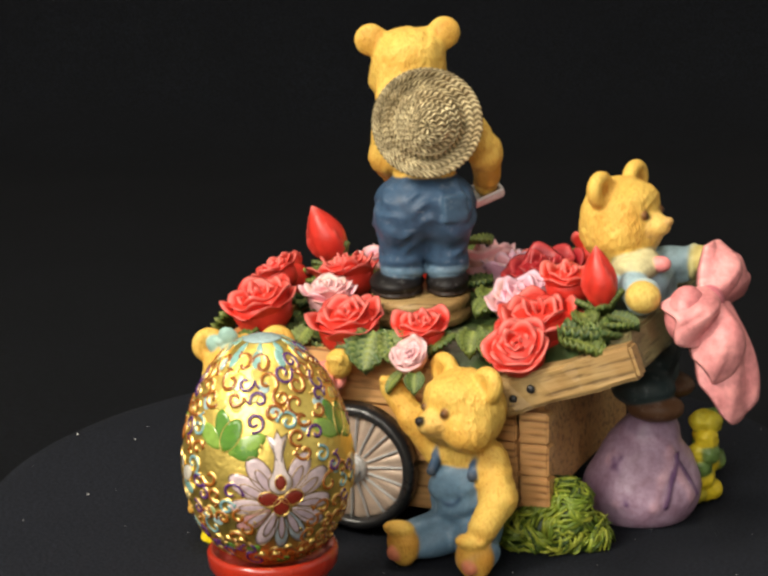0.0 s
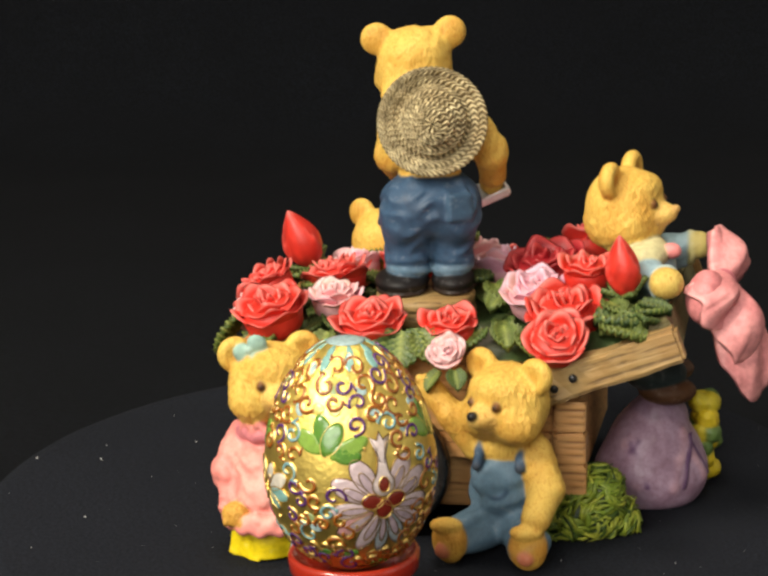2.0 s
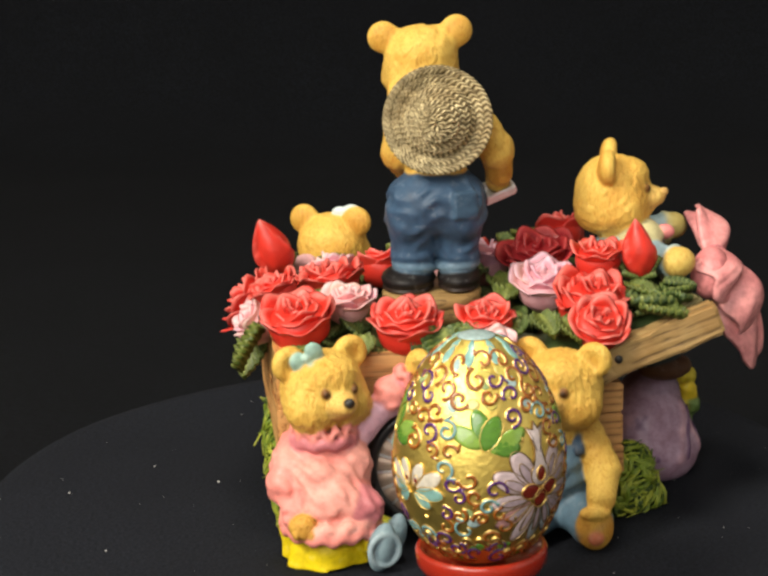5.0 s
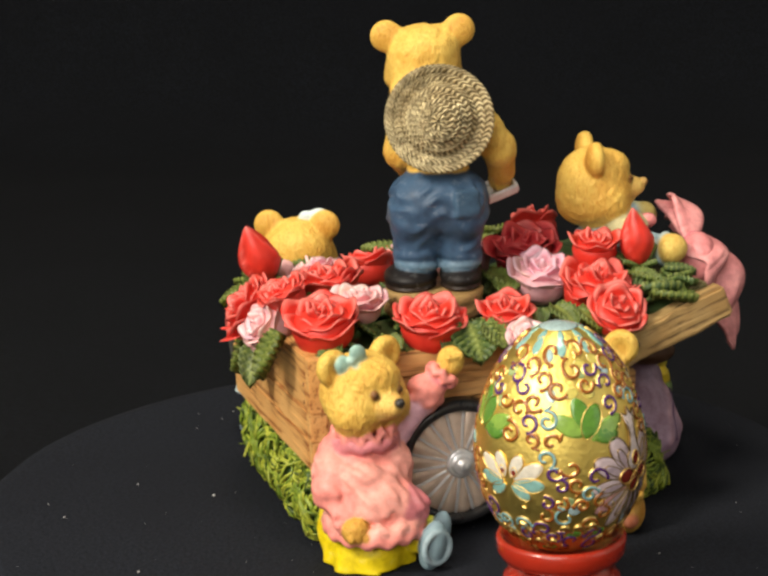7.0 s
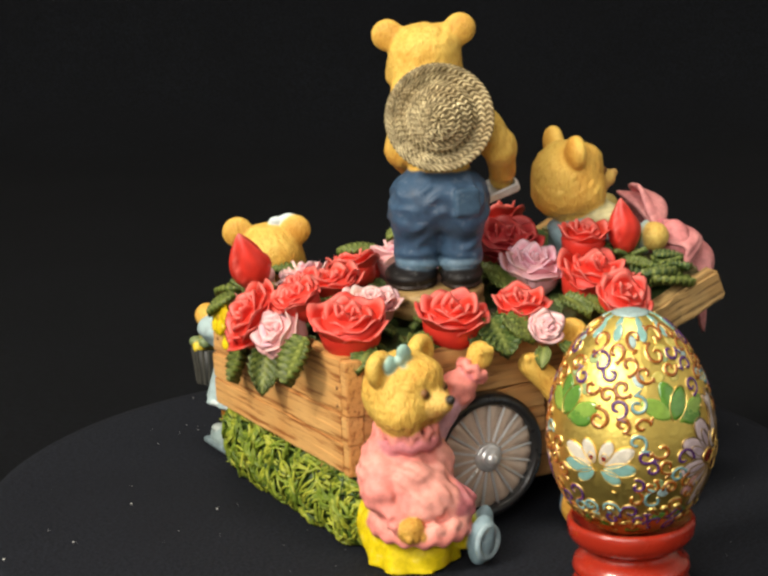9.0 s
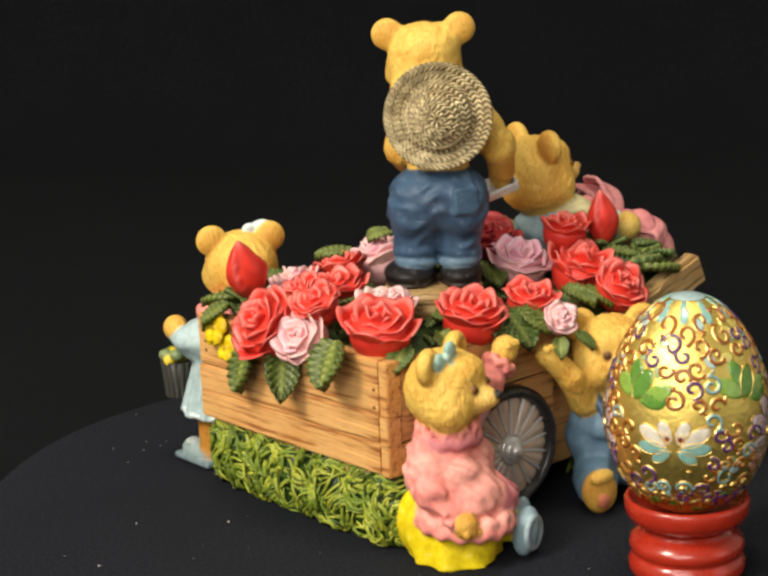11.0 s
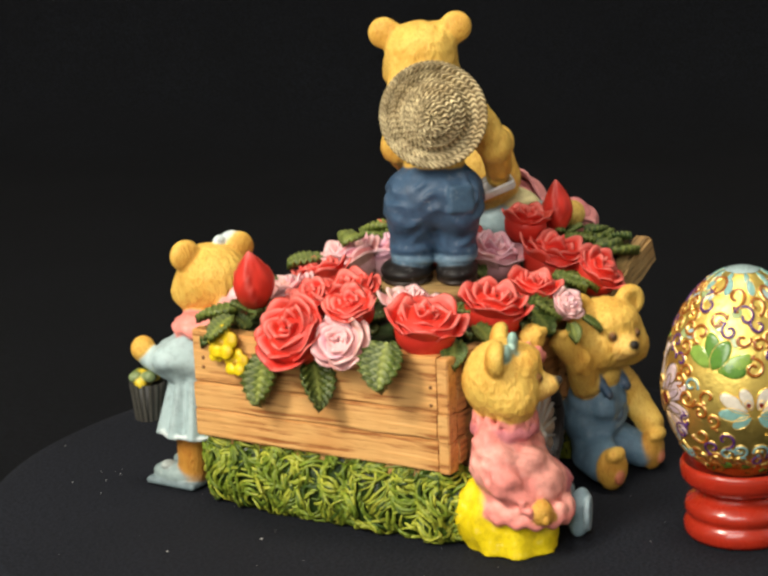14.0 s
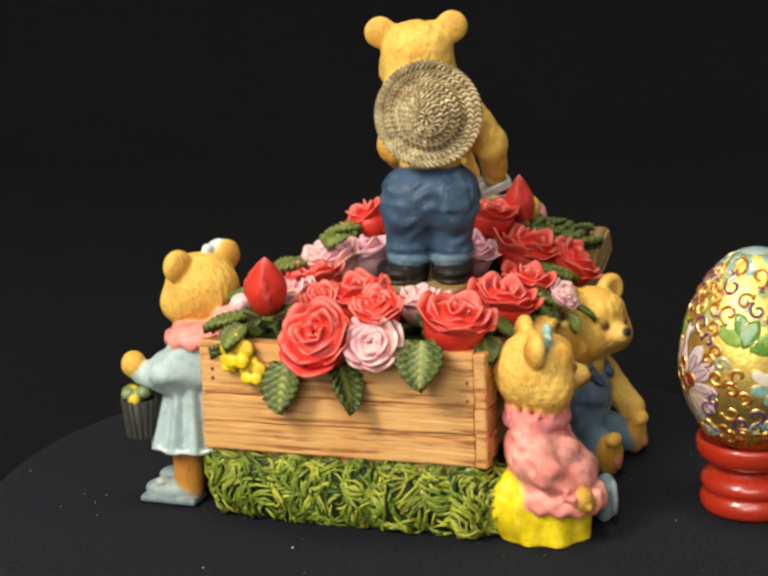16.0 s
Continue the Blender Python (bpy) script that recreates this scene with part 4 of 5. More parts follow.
def make_sitting_girl():
    fold, frill = ripples(0.9, 0.9, 7), ripples(0.8, 1.5, 8)
    yellow, shoe = (0.78, 0.60, 0.008), (0.20, 0.29, 0.33)
    # peach on sleeves and folds is a highlight painted into the coral
    peach = (0.84, 0.36, 0.30)
    s = [ell((-28, -53.5, 28), (10.6, 9.6, 13), CORAL, 2, None, fold), ell((-27.5, -58, 19.5), (13.0, 11, 9.5), CORAL, 2.5, None, fold),
         ell((-38, -55, 28), (6.2, 7.0, 8), peach, 4.0, None, frill), ell((-20, -56, 29), (6.0, 6.0, 6.5), peach, 4.0, None, frill), ell((-29, -63, 27), (8, 4.5, 4.5), peach, 3.5, rot(0, 12, 0), frill),
         ell((-27, -66, 20), (8.5, 5, 5.5), peach, 3.5, rot(0, -8, 0), frill), ell((-18, -64, 18), (6.5, 6, 5.5), CORAL_D, 3.5, rot(0, 25, 0), frill), ell((-34, -60, 15), (7, 6, 5), CORAL, 3.5, None, frill),
         ring((-28, -53.8, 39.6), 8.4, 1.5, CORAL, 0.7, None, (12, 1.1)), ring((-28, -53.6, 36.8), 8.6, 1.9, CORAL_D, 1.2, None, (9, 0.4)),
         ring((-27.5, -59.5, 12.6), 13.4, 1.9, CORAL, 1.2, rot(6, 0, 0), (15, 0.6)), ring((-27.5, -59.5, 15.0), 12.6, 2.0, peach, 1.6, rot(6, 0, 0), (12, 0.6)), ell((-27.5, -59.5, 13.5), (12.6, 12.6, 3.2), CORAL, 1.2),
         cone((-28, -56.5, 0), 13.6, 12.0, 11, yellow, 1.6, ripples(0.8, 0.5, 9), None, (7, 0.9)), ell((-31, -50, 9.5), (11.0, 10.5, 13.0), yellow, 1.6, None, ripples(1.0, 0.5, 19)),
         ell((-13.2, -70.8, 7.4), (4.0, 3.8, 7.6), shoe, 0.7, rot(0, 14, 0)), ring((-12.6, -73.2, 7.4), 4.6, 1.0, (0.30, 0.40, 0.44), 0.4, rot(90, 0, 20)),
         cap((-20, -60, 8), (-13, -68, 7), 5.0, 3.4, yellow, 1.0), cap((-18, -56, 10), (-9.5, -62, 9), 4.6, 3.4, (0.50, 0.52, 0.02), 1.0),
         ell((-8.4, -63.5, 8.5), (3.2, 3.0, 6.4), shoe, 0.7, rot(0, 14, 0)),
         cap((-20, -51, 34), (-8, -48.5, 45), 4.6, 4.2, LILAC, 1.5, ripples(0.3, 1.2, 5)), cap((-8, -48.5, 45), (-2.5, -48, 50.5), 3.8, 3.6, CORAL_D, 1.0),
         ell((-7, -48.6, 46.6), (5.6, 5.2, 5.8), CORAL, 1.4, None, ripples(0.9, 1.3, 28)), ring((-1.5, -48, 51.6), 3.9, 1.6, CORAL, 0.5, rot(0, 40, 0), (7, 0.6)), ell((1.6, -47.6, 55.6), (4.1, 4.0, 4.6), FURC, 0.6),
         cap((-37, -53, 34), (-41, -59.5, 24), 4.8, 4.8, CORAL, 1.5, frill), cap((-41, -59.5, 24), (-37, -64, 18), 4.4, 3.8, CORAL, 1.0, frill),
         ring((-37.2, -67.0, 17.6), 3.6, 1.3, CORAL, 0.5, rot(50, -20, 0), (7, 0.6)), ell((-36, -69.6, 14.8), (4.0, 3.4, 3.7), FURD, 0.4)]
    for k in range(3):
        s.append(ell((-38 + 2.1 * k, -72.0, 13.2), (1.2, 1.3, 1.5), FURD, 0.3))
        s.append(ell((0.0 + 1.7 * k, -50.6, 57.6), (1.2, 1.4, 1.6), FURC, 0.3))
    s += bear_head((-27.8, -52.8, 51.2), 12.7, 25, ears=((1, -0.02), (-1, -0.02)))
    teal = (0.30, 0.47, 0.40)
    s += [ell((-34.2, -57.8, 61.2), (3.3, 1.6, 2.8), teal, 0.4, rot(0, 35, 25)), ell((-30.0, -57.8, 64.2), (3.2, 1.6, 2.6), teal, 0.4, rot(0, 35, 25)), ell((-32.2, -58.6, 62.6), (1.4, 1.4, 1.5), (0.40, 0.56, 0.48), 0.3),
          ell((-31, -59, 59), (1.4, 1.0, 2.6), teal, 0.3)]
    figure("bear_figurine", s, (-28, -56, 0), "golden teddy bear figurine in a ruffled coral dress, sitting")


def make_standing_girl():
    blue, sole = (0.36, 0.47, 0.48), (0.17, 0.23, 0.25)
    fold = ripples(1.8, 0.6, 11)
    u = -27.0
    s = [ell((u, 62, 44), (9.5, 9, 10), blue, 2, None, fold), ell((u - 7.5, 67, 43), (6.2, 8.5, 6.6), blue, 1.5, None, fold),
         cone((u, 63.5, 18.2), 13.6, 8.0, 22, blue, 1.6, None, None, (9, 1.6)), ring((u, 63.5, 18.8), 13.4, 0.8, (0.60, 0.68, 0.68), 0.6, None, (9, 0.3)),
         ell((u + 3, 61, 54), (11, 10, 4.2), CORAL, 1.2, None, ripples(0.6, 1.0, 12)), ring((u + 3, 61, 53), 10, 1.6, CORAL, 0.8, None, (10, 0.7)),
         cap((u - 5, 64, 4), (u - 5, 64, 18), 4.6, 5.0, (0.50, 0.24, 0.04), 1.0), cap((u + 6, 66, 4), (u + 6, 66, 18), 4.6, 5.0, (0.50, 0.24, 0.04), 1.0),
         ell((u - 6, 69.5, 3.6), (5.0, 9.5, 3.8), (0.26, 0.34, 0.34), 1.0), block((u - 6, 69.5, 1.1), (5.2, 9.8, 1.2), sole, 0.4, None, 1.0), ell((u - 8, 72, 6.8), (2.8, 2.2, 1.4), (0.42, 0.48, 0.46), 0.4),
         ell((u + 6, 71, 3.6), (5.0, 9.0, 3.8), (0.26, 0.34, 0.34), 1.0),
         cap((u - 8, 70, 42), (u - 7, 78, 42.5), 4.6, 3.8, blue, 1.2, fold), ell((u - 6.5, 80.5, 45), (4.2, 4.0, 4.4), FURC, 0.7),
         cap((u + 4, 55, 56), (u - 1, 45, 64), 4.4, 3.6, (0.80, 0.36, 0.34), 1.2, fold), ell((u - 1, 44, 66), (4, 3.2, 3.2), PINK, 0.8, None, ripples(0.5, 1.4, 3))]
    s = [moved(x, (1.0, -2.0, 0)) for x in s]
    s += bear_head((-16.5, 60.5, 67.2), 12.2, 153)
    white = (0.60, 0.70, 0.70)
    s += [ell((-9.5, 57.5, 79.6), (3.6, 2.0, 2.3), white, 0.5, rot(0, 0, -30)), ell((-13.6, 59.2, 79.2), (2.6, 1.8, 1.9), white, 0.5)]
    figure("bear_figurine", s, (-25, 64, 0), "golden teddy bear figurine in a pale blue dress, standing")
    # the flower basket in its paw
    root = thing("flower_basket", at(-33.5, 76.8, 22), None, "dark woven basket of small yellow flowers in the bear's paw", "basket")
    bm = lathe([(3.6, 0), (4.3, 1), (5.4, 12.5), (4.7, 12.8), (4.0, 11)], 40)
    part("bowl", bm, plain("dark_basket", (0.03, 0.03, 0.027), 0.5, vary=0.6), root)
    bm = rough_box((1.0, 1.0, 13), 0.3, 0.1, 3, 2, 2)
    me = bpy.data.meshes.new("stave")
    bmesh.ops.scale(bm, vec=(MM,) * 3, verts=bm.verts)
    bm.to_mesh(me)
    bm.free()
    me.materials.append(plain("basket_stave", (0.075, 0.072, 0.06), 0.5, vary=0.5))
    for i in range(16):
        o = new("stave", me)
        o.parent = root
        o.matrix_basis = pose(0, 0, 0, 0, 0, 22.5 * i) @ at(4.9, 0, 6.6, 0, 6, 0)
    rnd = random.Random(3)
    solids = [ell((rnd.uniform(-4, 4), rnd.uniform(-4, 4), 13.5 + rnd.uniform(-1, 2)), (2.2, 2.2, 1.8), rnd.choice(((0.12, 0.18, 0.05), (0.20, 0.26, 0.12), (0.70, 0.52, 0.03))), 0.4) for _ in range(16)]
    part("flower_bunch", sculpt("flower_bunch", solids, LEAF, 0.5, ripples(0.4, 1.8, 2)), None, root, "small yellow flowers and green leaves")


def make_leaning_boy():
    shirt, teal = (0.33, 0.47, 0.52), (0.03, 0.048, 0.05)
    fold = ripples(1.4, 0.7, 21)
    s = [ell((77, 7, 72), (12, 14, 9.5), shirt, 2, None, fold), ell((79, 1, 79.5), (7, 10, 4.5), (0.62, 0.56, 0.30), 1.2, None, fold),
         cap((78, -5, 74), (85, -14, 74), 5.4, 5.0, shirt, 1.5, fold), ring((86, -15.5, 74.3), 4.6, 1.1, (0.45, 0.58, 0.58), 0.5, rot(90, 0, 40)), ell((87, -18.6, 75), (5.2, 4.8, 4.8), (0.74, 0.52, 0.13), 0.7),
         cap((80, 18, 75), (91, 20, 77), 5.4, 4.8, shirt, 1.5, fold), ring((91.5, 20, 77), 4.6, 1.1, (0.62, 0.56, 0.25), 0.5, rot(0, 90, 10)), ell((94, 19, 78), (4.6, 4.6, 4.4), (0.62, 0.50, 0.16), 0.7),
         ell((87, 0, 80.5), (2.9, 2.6, 2.6), (0.75, 0.25, 0.24), 0.4, None, ripples(0.3, 2, 5)),
         ell((80, 8, 50), (10, 13, 14), teal, 2, None, fold), ell((82, -2, 42), (10, 8, 6), teal, 1.5), ell((86, -3, 36.5), (9, 7, 4.4), BROWNP, 0.8), ell((84, 16, 38), (9, 7, 4.4), BROWNP, 0.8)]
    s += bear_head((71.6, 9.0, 92.8), 12.8, 77, ear_up=0.76, ear_out=0.82, ear_size=1.06, nose=(0.60, 0.40, 0.14))
    s += [ell((71.5, 8.8, 87.0), (12.2, 11.4, 9.0), FURC, 3, None, ripples(0.5, 1.7, 27))]
    figure("bear_figurine", s, (78, 6, 30), "golden teddy bear figurine in a blue shirt leaning over the cart")
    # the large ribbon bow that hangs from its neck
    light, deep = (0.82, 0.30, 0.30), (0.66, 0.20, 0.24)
    f2 = ripples(0.9, 0.33, 23)
    root = thing("ribbon_bow", at(102, 0, 60), None, "large coral-pink resin ribbon bow over the cart's end", "bow")
    for name, solids in (("loop", [ell((98.2, -13.5, 69.5), (6.0, 7.2, 8.6), light, 1.0, rot(0, 10, 0), f2)]), ("knot", [ell((102.5, -3, 71), (4.4, 4.8, 5), deep, 0.8, None, f2)])):
        me = sculpt(name, solids, RESIN, 0.6, ripples(0.08, 2.5, 6))
        me.transform(Matrix.Translation(-Vector((102, 0, 60)) * MM))
        part(name, me, None, root)
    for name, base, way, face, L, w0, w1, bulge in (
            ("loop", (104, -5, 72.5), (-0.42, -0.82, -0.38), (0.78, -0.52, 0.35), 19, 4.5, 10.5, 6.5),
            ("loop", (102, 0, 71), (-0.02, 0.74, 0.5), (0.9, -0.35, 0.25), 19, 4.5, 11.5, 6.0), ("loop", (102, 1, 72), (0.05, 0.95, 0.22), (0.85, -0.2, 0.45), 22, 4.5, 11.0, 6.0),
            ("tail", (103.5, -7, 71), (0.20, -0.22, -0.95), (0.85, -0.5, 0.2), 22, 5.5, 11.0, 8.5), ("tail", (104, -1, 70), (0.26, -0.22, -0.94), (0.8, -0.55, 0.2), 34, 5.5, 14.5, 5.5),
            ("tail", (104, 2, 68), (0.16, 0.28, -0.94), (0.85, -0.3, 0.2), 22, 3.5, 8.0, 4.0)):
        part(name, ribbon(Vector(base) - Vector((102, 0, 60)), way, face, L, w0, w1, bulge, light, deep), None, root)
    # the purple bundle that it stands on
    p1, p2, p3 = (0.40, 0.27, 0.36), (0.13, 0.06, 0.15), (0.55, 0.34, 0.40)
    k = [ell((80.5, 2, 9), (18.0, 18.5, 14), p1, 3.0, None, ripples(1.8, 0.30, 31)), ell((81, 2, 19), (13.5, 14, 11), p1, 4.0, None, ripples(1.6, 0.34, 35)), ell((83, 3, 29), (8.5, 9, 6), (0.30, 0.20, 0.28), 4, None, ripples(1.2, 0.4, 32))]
    # dark strips beside pale ridges paint in the shade of the creases
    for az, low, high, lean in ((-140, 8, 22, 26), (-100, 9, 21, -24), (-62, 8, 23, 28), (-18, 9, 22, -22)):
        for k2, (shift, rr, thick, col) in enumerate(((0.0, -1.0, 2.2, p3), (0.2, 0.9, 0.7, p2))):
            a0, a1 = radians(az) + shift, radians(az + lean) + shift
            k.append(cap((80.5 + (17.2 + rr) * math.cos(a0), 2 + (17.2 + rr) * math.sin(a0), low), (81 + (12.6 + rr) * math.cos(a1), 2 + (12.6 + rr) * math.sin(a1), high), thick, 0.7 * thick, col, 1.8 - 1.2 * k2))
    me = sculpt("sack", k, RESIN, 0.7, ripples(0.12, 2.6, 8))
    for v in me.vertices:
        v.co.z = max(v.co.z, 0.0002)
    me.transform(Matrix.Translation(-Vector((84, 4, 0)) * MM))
    thing("sack", at(84, 4, 0), me, "mottled purple resin sack with painted crease shading under the cart's end", "sack")
    rnd = random.Random(8)
    solids = [ell((96 + rnd.uniform(-3, 2.5), 17 + rnd.uniform(-4, 6), 4 + 4.5 * i % 27), (3.6, 3.8, 3.4), rnd.choice(((0.70, 0.52, 0.02), (0.62, 0.50, 0.03), (0.12, 0.20, 0.05))), 0.5) for i in range(26)]
    me = sculpt("flower_clump", solids, LEAF, 0.5, ripples(0.5, 1.8, 5))
    for v in me.vertices:
        v.co.z = max(v.co.z, 0.0002)
    me.transform(Matrix.Translation(-Vector((96, 18, 0)) * MM))
    thing("flower_clump", at(96, 18, 0), me, "clump of small yellow flowers beside the purple sack", "flowers")


def make_turning_boy():
    """On the music box's turner: it keeps its back to the viewer while the cart turns below."""
    fold = creases(1.0, 0.46)
    fuzz = ripples(0.45, 1.6, 42)
    s = [ell((2.5, 1, 116), (12.4, 10.5, 15), FURC, 2, None, fuzz), ell((2.5, 0, 95), (15.4, 12.5, 10.5), (0.036, 0.07, 0.125), 3, None, fold), ell((9.5, -4, 92), (8, 8, 9), DENIM, 3, None, fold), ell((-5, -4, 92), (8, 8, 9), DENIM, 3, None, fold),
         ell((2.6, 0, 98), (14.6, 12, 8), DENIM, 3.0, None, fold), cap((-4.6, 0, 91), (-5, 0, 77), 8.8, 6.8, DENIM, 2.0, fold), cap((8.4, 0, 91), (8.7, 0, 77), 8.6, 6.4, DENIM, 2.0, fold),
         ring((-5, 0, 75.6), 5.7, 1.7, DENIM_L, 0.8, rot(0, 5, 0)), ring((8.7, 0, 75.4), 5.3, 1.7, (0.13, 0.21, 0.28), 0.8, rot(0, -5, 0)), ring((-5, 0, 79), 6.1, 1.4, DENIM, 1.0, rot(0, -6, 0)), ring((8.7, 0, 78.6), 5.7, 1.3, DENIM, 1.0, rot(0, 8, 0)),
         ell((-7.2, 1.5, 71.0), (8.6, 11.5, 4.0), BLACKP, 1.0), ell((8.8, 2, 71.0), (6.8, 11.5, 4.0), BLACKP, 1.0), ell((-7.2, 1.5, 68.4), (8.5, 11.2, 1.3), (0.03, 0.018, 0.012), 0.5), ell((8.8, 2, 68.4), (6.8, 11.2, 1.3), (0.03, 0.018, 0.012), 0.5),
         block((11.5, -11.4, 96.5), (4.0, 0.8, 4.2), (0.045, 0.09, 0.15), 1.6, rot(-4, 0, 26)), cap((-11, -6, 96), (-13, 0, 90), 1.0, 1.4, (0.04, 0.08, 0.14), 0.8),
         cap((14.5, 1, 121), (21.5, 3, 111), 6.0, 5.7, FURC, 2, fuzz), cap((21.5, 3, 111), (22.5, 10, 102), 5.2, 4.2, FURD, 1.2, fuzz), ell((22, 13, 99.2), (3.9, 4.0, 4.2), FURC, 0.8),
         cap((-8, 2, 120), (-9.4, 5, 110), 5.4, 5.0, FURC, 2, fuzz), cap((-9.4, 5, 110), (-7, 13, 104), 5.0, 4.4, FURD, 1.2, fuzz)]
    s += bear_head((-1.4, 8, 137.2), 11.6, 182, ears=((1, 0.0), (-1, 0.12)), ear_up=0.80, ear_out=0.98, ear_size=1.0)
    s += [ell((-0.8, 7.5, 142.5), (10.6, 10, 7.4), FURC, 3, None, fuzz), ell((0.6, 2, 129), (12.4, 10, 8), FURC, 3, None, fuzz)]
    figure("bear_figurine", s, (0, 0, 67.3), "golden teddy bear figurine in blue jeans, turning on the music box", spin=True, group="bears round the cart")
    tray = thing("tray", at(20.2, 13, 94.6, 14, -20, 14), None, "small silver tray held by the turning bear", "tray", spin=True)
    part("plate", rough_box((14, 10, 1.5), 0.6, 0.2, 6, 0, 4), SILVER, tray)
    for y in (-4.6, 4.6):
        rim = part("rim", rough_box((14, 1.2, 2.4), 0.4, 0.15, 6, 0, 5), SILVER, tray)
        rim.matrix_basis = at(0, y, 1.2)
    rim = part("rim", rough_box((1.2, 8.2, 2.4), 0.4, 0.15, 6, 1, 6), SILVER, tray)
    rim.matrix_basis = at(6.6, 0, 1.2)
    stump = lathe([(14.8, 0), (15.8, 0.8), (16.0, 3.4), (15.0, 4.3), (15.6, 5.2), (15.7, 7.6), (15.0, 8.4), (0.1, 8.5)], 72)
    for v in stump.verts:
        v.co.z += 0.25 * noise.noise(v.co * 0.3)
        v.co.xy *= 1 + 0.02 * noise.noise(v.co * 0.22)
    me = bpy.data.meshes.new("pedestal")
    bmesh.ops.scale(stump, vec=(MM,) * 3, verts=stump.verts)
    bmesh.ops.recalc_face_normals(stump, faces=stump.faces)
    stump.to_mesh(me)
    stump.free()
    me.materials.append(WOOD_OLIVE)
    thing("pedestal", at(0, 0, 59.0), me, "round brown wood-grained turning pedestal", "pedestal", spin=True)
    make_hat()


def make_hat():
    """A straw hat plaited in rings, hung on the bear's back."""
    prof = []
    for i in range(20):
        prof.append((16.8 - 6.4 * i / 19, 1.7 * math.cos(i / 19 * math.pi / 2) ** 2.0))
    for i in range(1, 13):
        a = i / 12 * math.pi / 2
        prof.append((7.0 + 3.4 * math.cos(a) ** 0.7, 0.2 + 3.8 * math.sin(a) ** 0.85))
    for i in range(1, 17):
        a = i / 16 * math.pi / 2
        prof.append((6.9 * math.cos(a) ** 0.72 + 0.02, 4.0 + 3.9 * math.sin(a) ** 0.85))
    n = 260
    length = [0.0]
    for (r0, z0), (r1, z1) in zip(prof, prof[1:]):
        length.append(length[-1] + math.hypot(r1 - r0, z1 - z0))
    fine, L = [], length[-1]
    for k in range(121):
        t = L * k / 120
        i = max(0, min(len(prof) - 2, int(np.searchsorted(length, t)) - 1))
        f = (t - length[i]) / max(1e-6, length[i + 1] - length[i])
        fine.append((prof[i][0] + f * (prof[i + 1][0] - prof[i][0]), prof[i][1] + f * (prof[i + 1][1] - prof[i][1]), t))
    band = 2.7
    verts, faces, paint = [], [], []
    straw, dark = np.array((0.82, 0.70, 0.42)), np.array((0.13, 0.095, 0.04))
    for side in (0, 1):
        for r, z, t in fine:
            rows = t / band
            w = rows % 1
            slant = abs(w - 0.5) * 2
            count = max(8, round(2 * math.pi * max(r, 1.2) / 1.7))
            for i in range(n):
                a = 2 * math.pi * i / n
                plait = math.cos(count * a + slant * 3.6 + int(rows) * 1.7 + 1.6 * noise.noise((6 * math.cos(a), 6 * math.sin(a), t / 2)))
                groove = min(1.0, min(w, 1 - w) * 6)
                h = (0.46 * plait + 0.30 * groove + 0.5 * noise.noise((5 * math.cos(a), 5 * math.sin(a), t / 3))) if not side else -1.0
                droop = 1.0 * math.sin(2 * a + 0.6) * max(0, (r - 10) / 7) ** 2 + 2.2 * max(0, (r - 11) / 6) ** 2 * max(0, math.sin(a)) ** 3
                rr = r + 0.1 * plait
                verts.append((rr * math.cos(a), rr * math.sin(a), z + h + droop))
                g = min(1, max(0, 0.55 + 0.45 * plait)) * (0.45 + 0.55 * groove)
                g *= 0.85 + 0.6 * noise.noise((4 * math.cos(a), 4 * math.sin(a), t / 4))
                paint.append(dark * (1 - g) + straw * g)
    m = len(fine)
    split = min(k for k in range(m) if fine[k][0] < 10.45)
    crown_faces = []
    for side in (0, 1):
        o = side * m * n
        for k in range(m - 1):
            put = faces if k < split else crown_faces
            for i in range(n):
                j = (i + 1) % n
                q = (o + k * n + i, o + k * n + j, o + (k + 1) * n + j, o + (k + 1) * n + i)
                put.append(q if not side else q[::-1])
    for i in range(n):
        j = (i + 1) % n
        faces.append((i, m * n + i, m * n + j, j))
    q = Vector((0, 0, 1)).rotation_difference(Vector((0.0, -0.99, 0.06))).to_matrix().to_4x4()
    root = thing("straw_hat", at(3.6, -11.5, 123.3) @ q, None, "plaited straw hat hung on the turning bear's back", "hat", spin=True)
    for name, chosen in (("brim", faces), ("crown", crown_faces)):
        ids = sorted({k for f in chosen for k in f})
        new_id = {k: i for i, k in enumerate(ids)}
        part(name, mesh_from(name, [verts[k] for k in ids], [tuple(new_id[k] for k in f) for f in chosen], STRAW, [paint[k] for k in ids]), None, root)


# ---- the enamelled egg on its stand ----
EGG_R, EGG_MID, EGG_H = 23.0, 28.5, 64.0


def egg_point(az, h, lift=0.0):
    """A point of the egg's skin by its bearing in degrees and its height in millimetres."""
    h = min(max(h, 0.02), EGG_H - 0.02)
    half = EGG_MID if h < EGG_MID else EGG_H - EGG_MID
    y = (h - EGG_MID) / half
    r = EGG_R * math.sqrt(max(0, 1 - y * y)) * (1 - 0.09 * y * y * (y > 0))
    a = radians(az)
    n = Vector((r * math.cos(a) / EGG_R ** 2, r * math.sin(a) / EGG_R ** 2, (h - EGG_MID) / half ** 2)).normalized()
    return Vector((r * math.cos(a), r * math.sin(a), h)) + n * lift, n


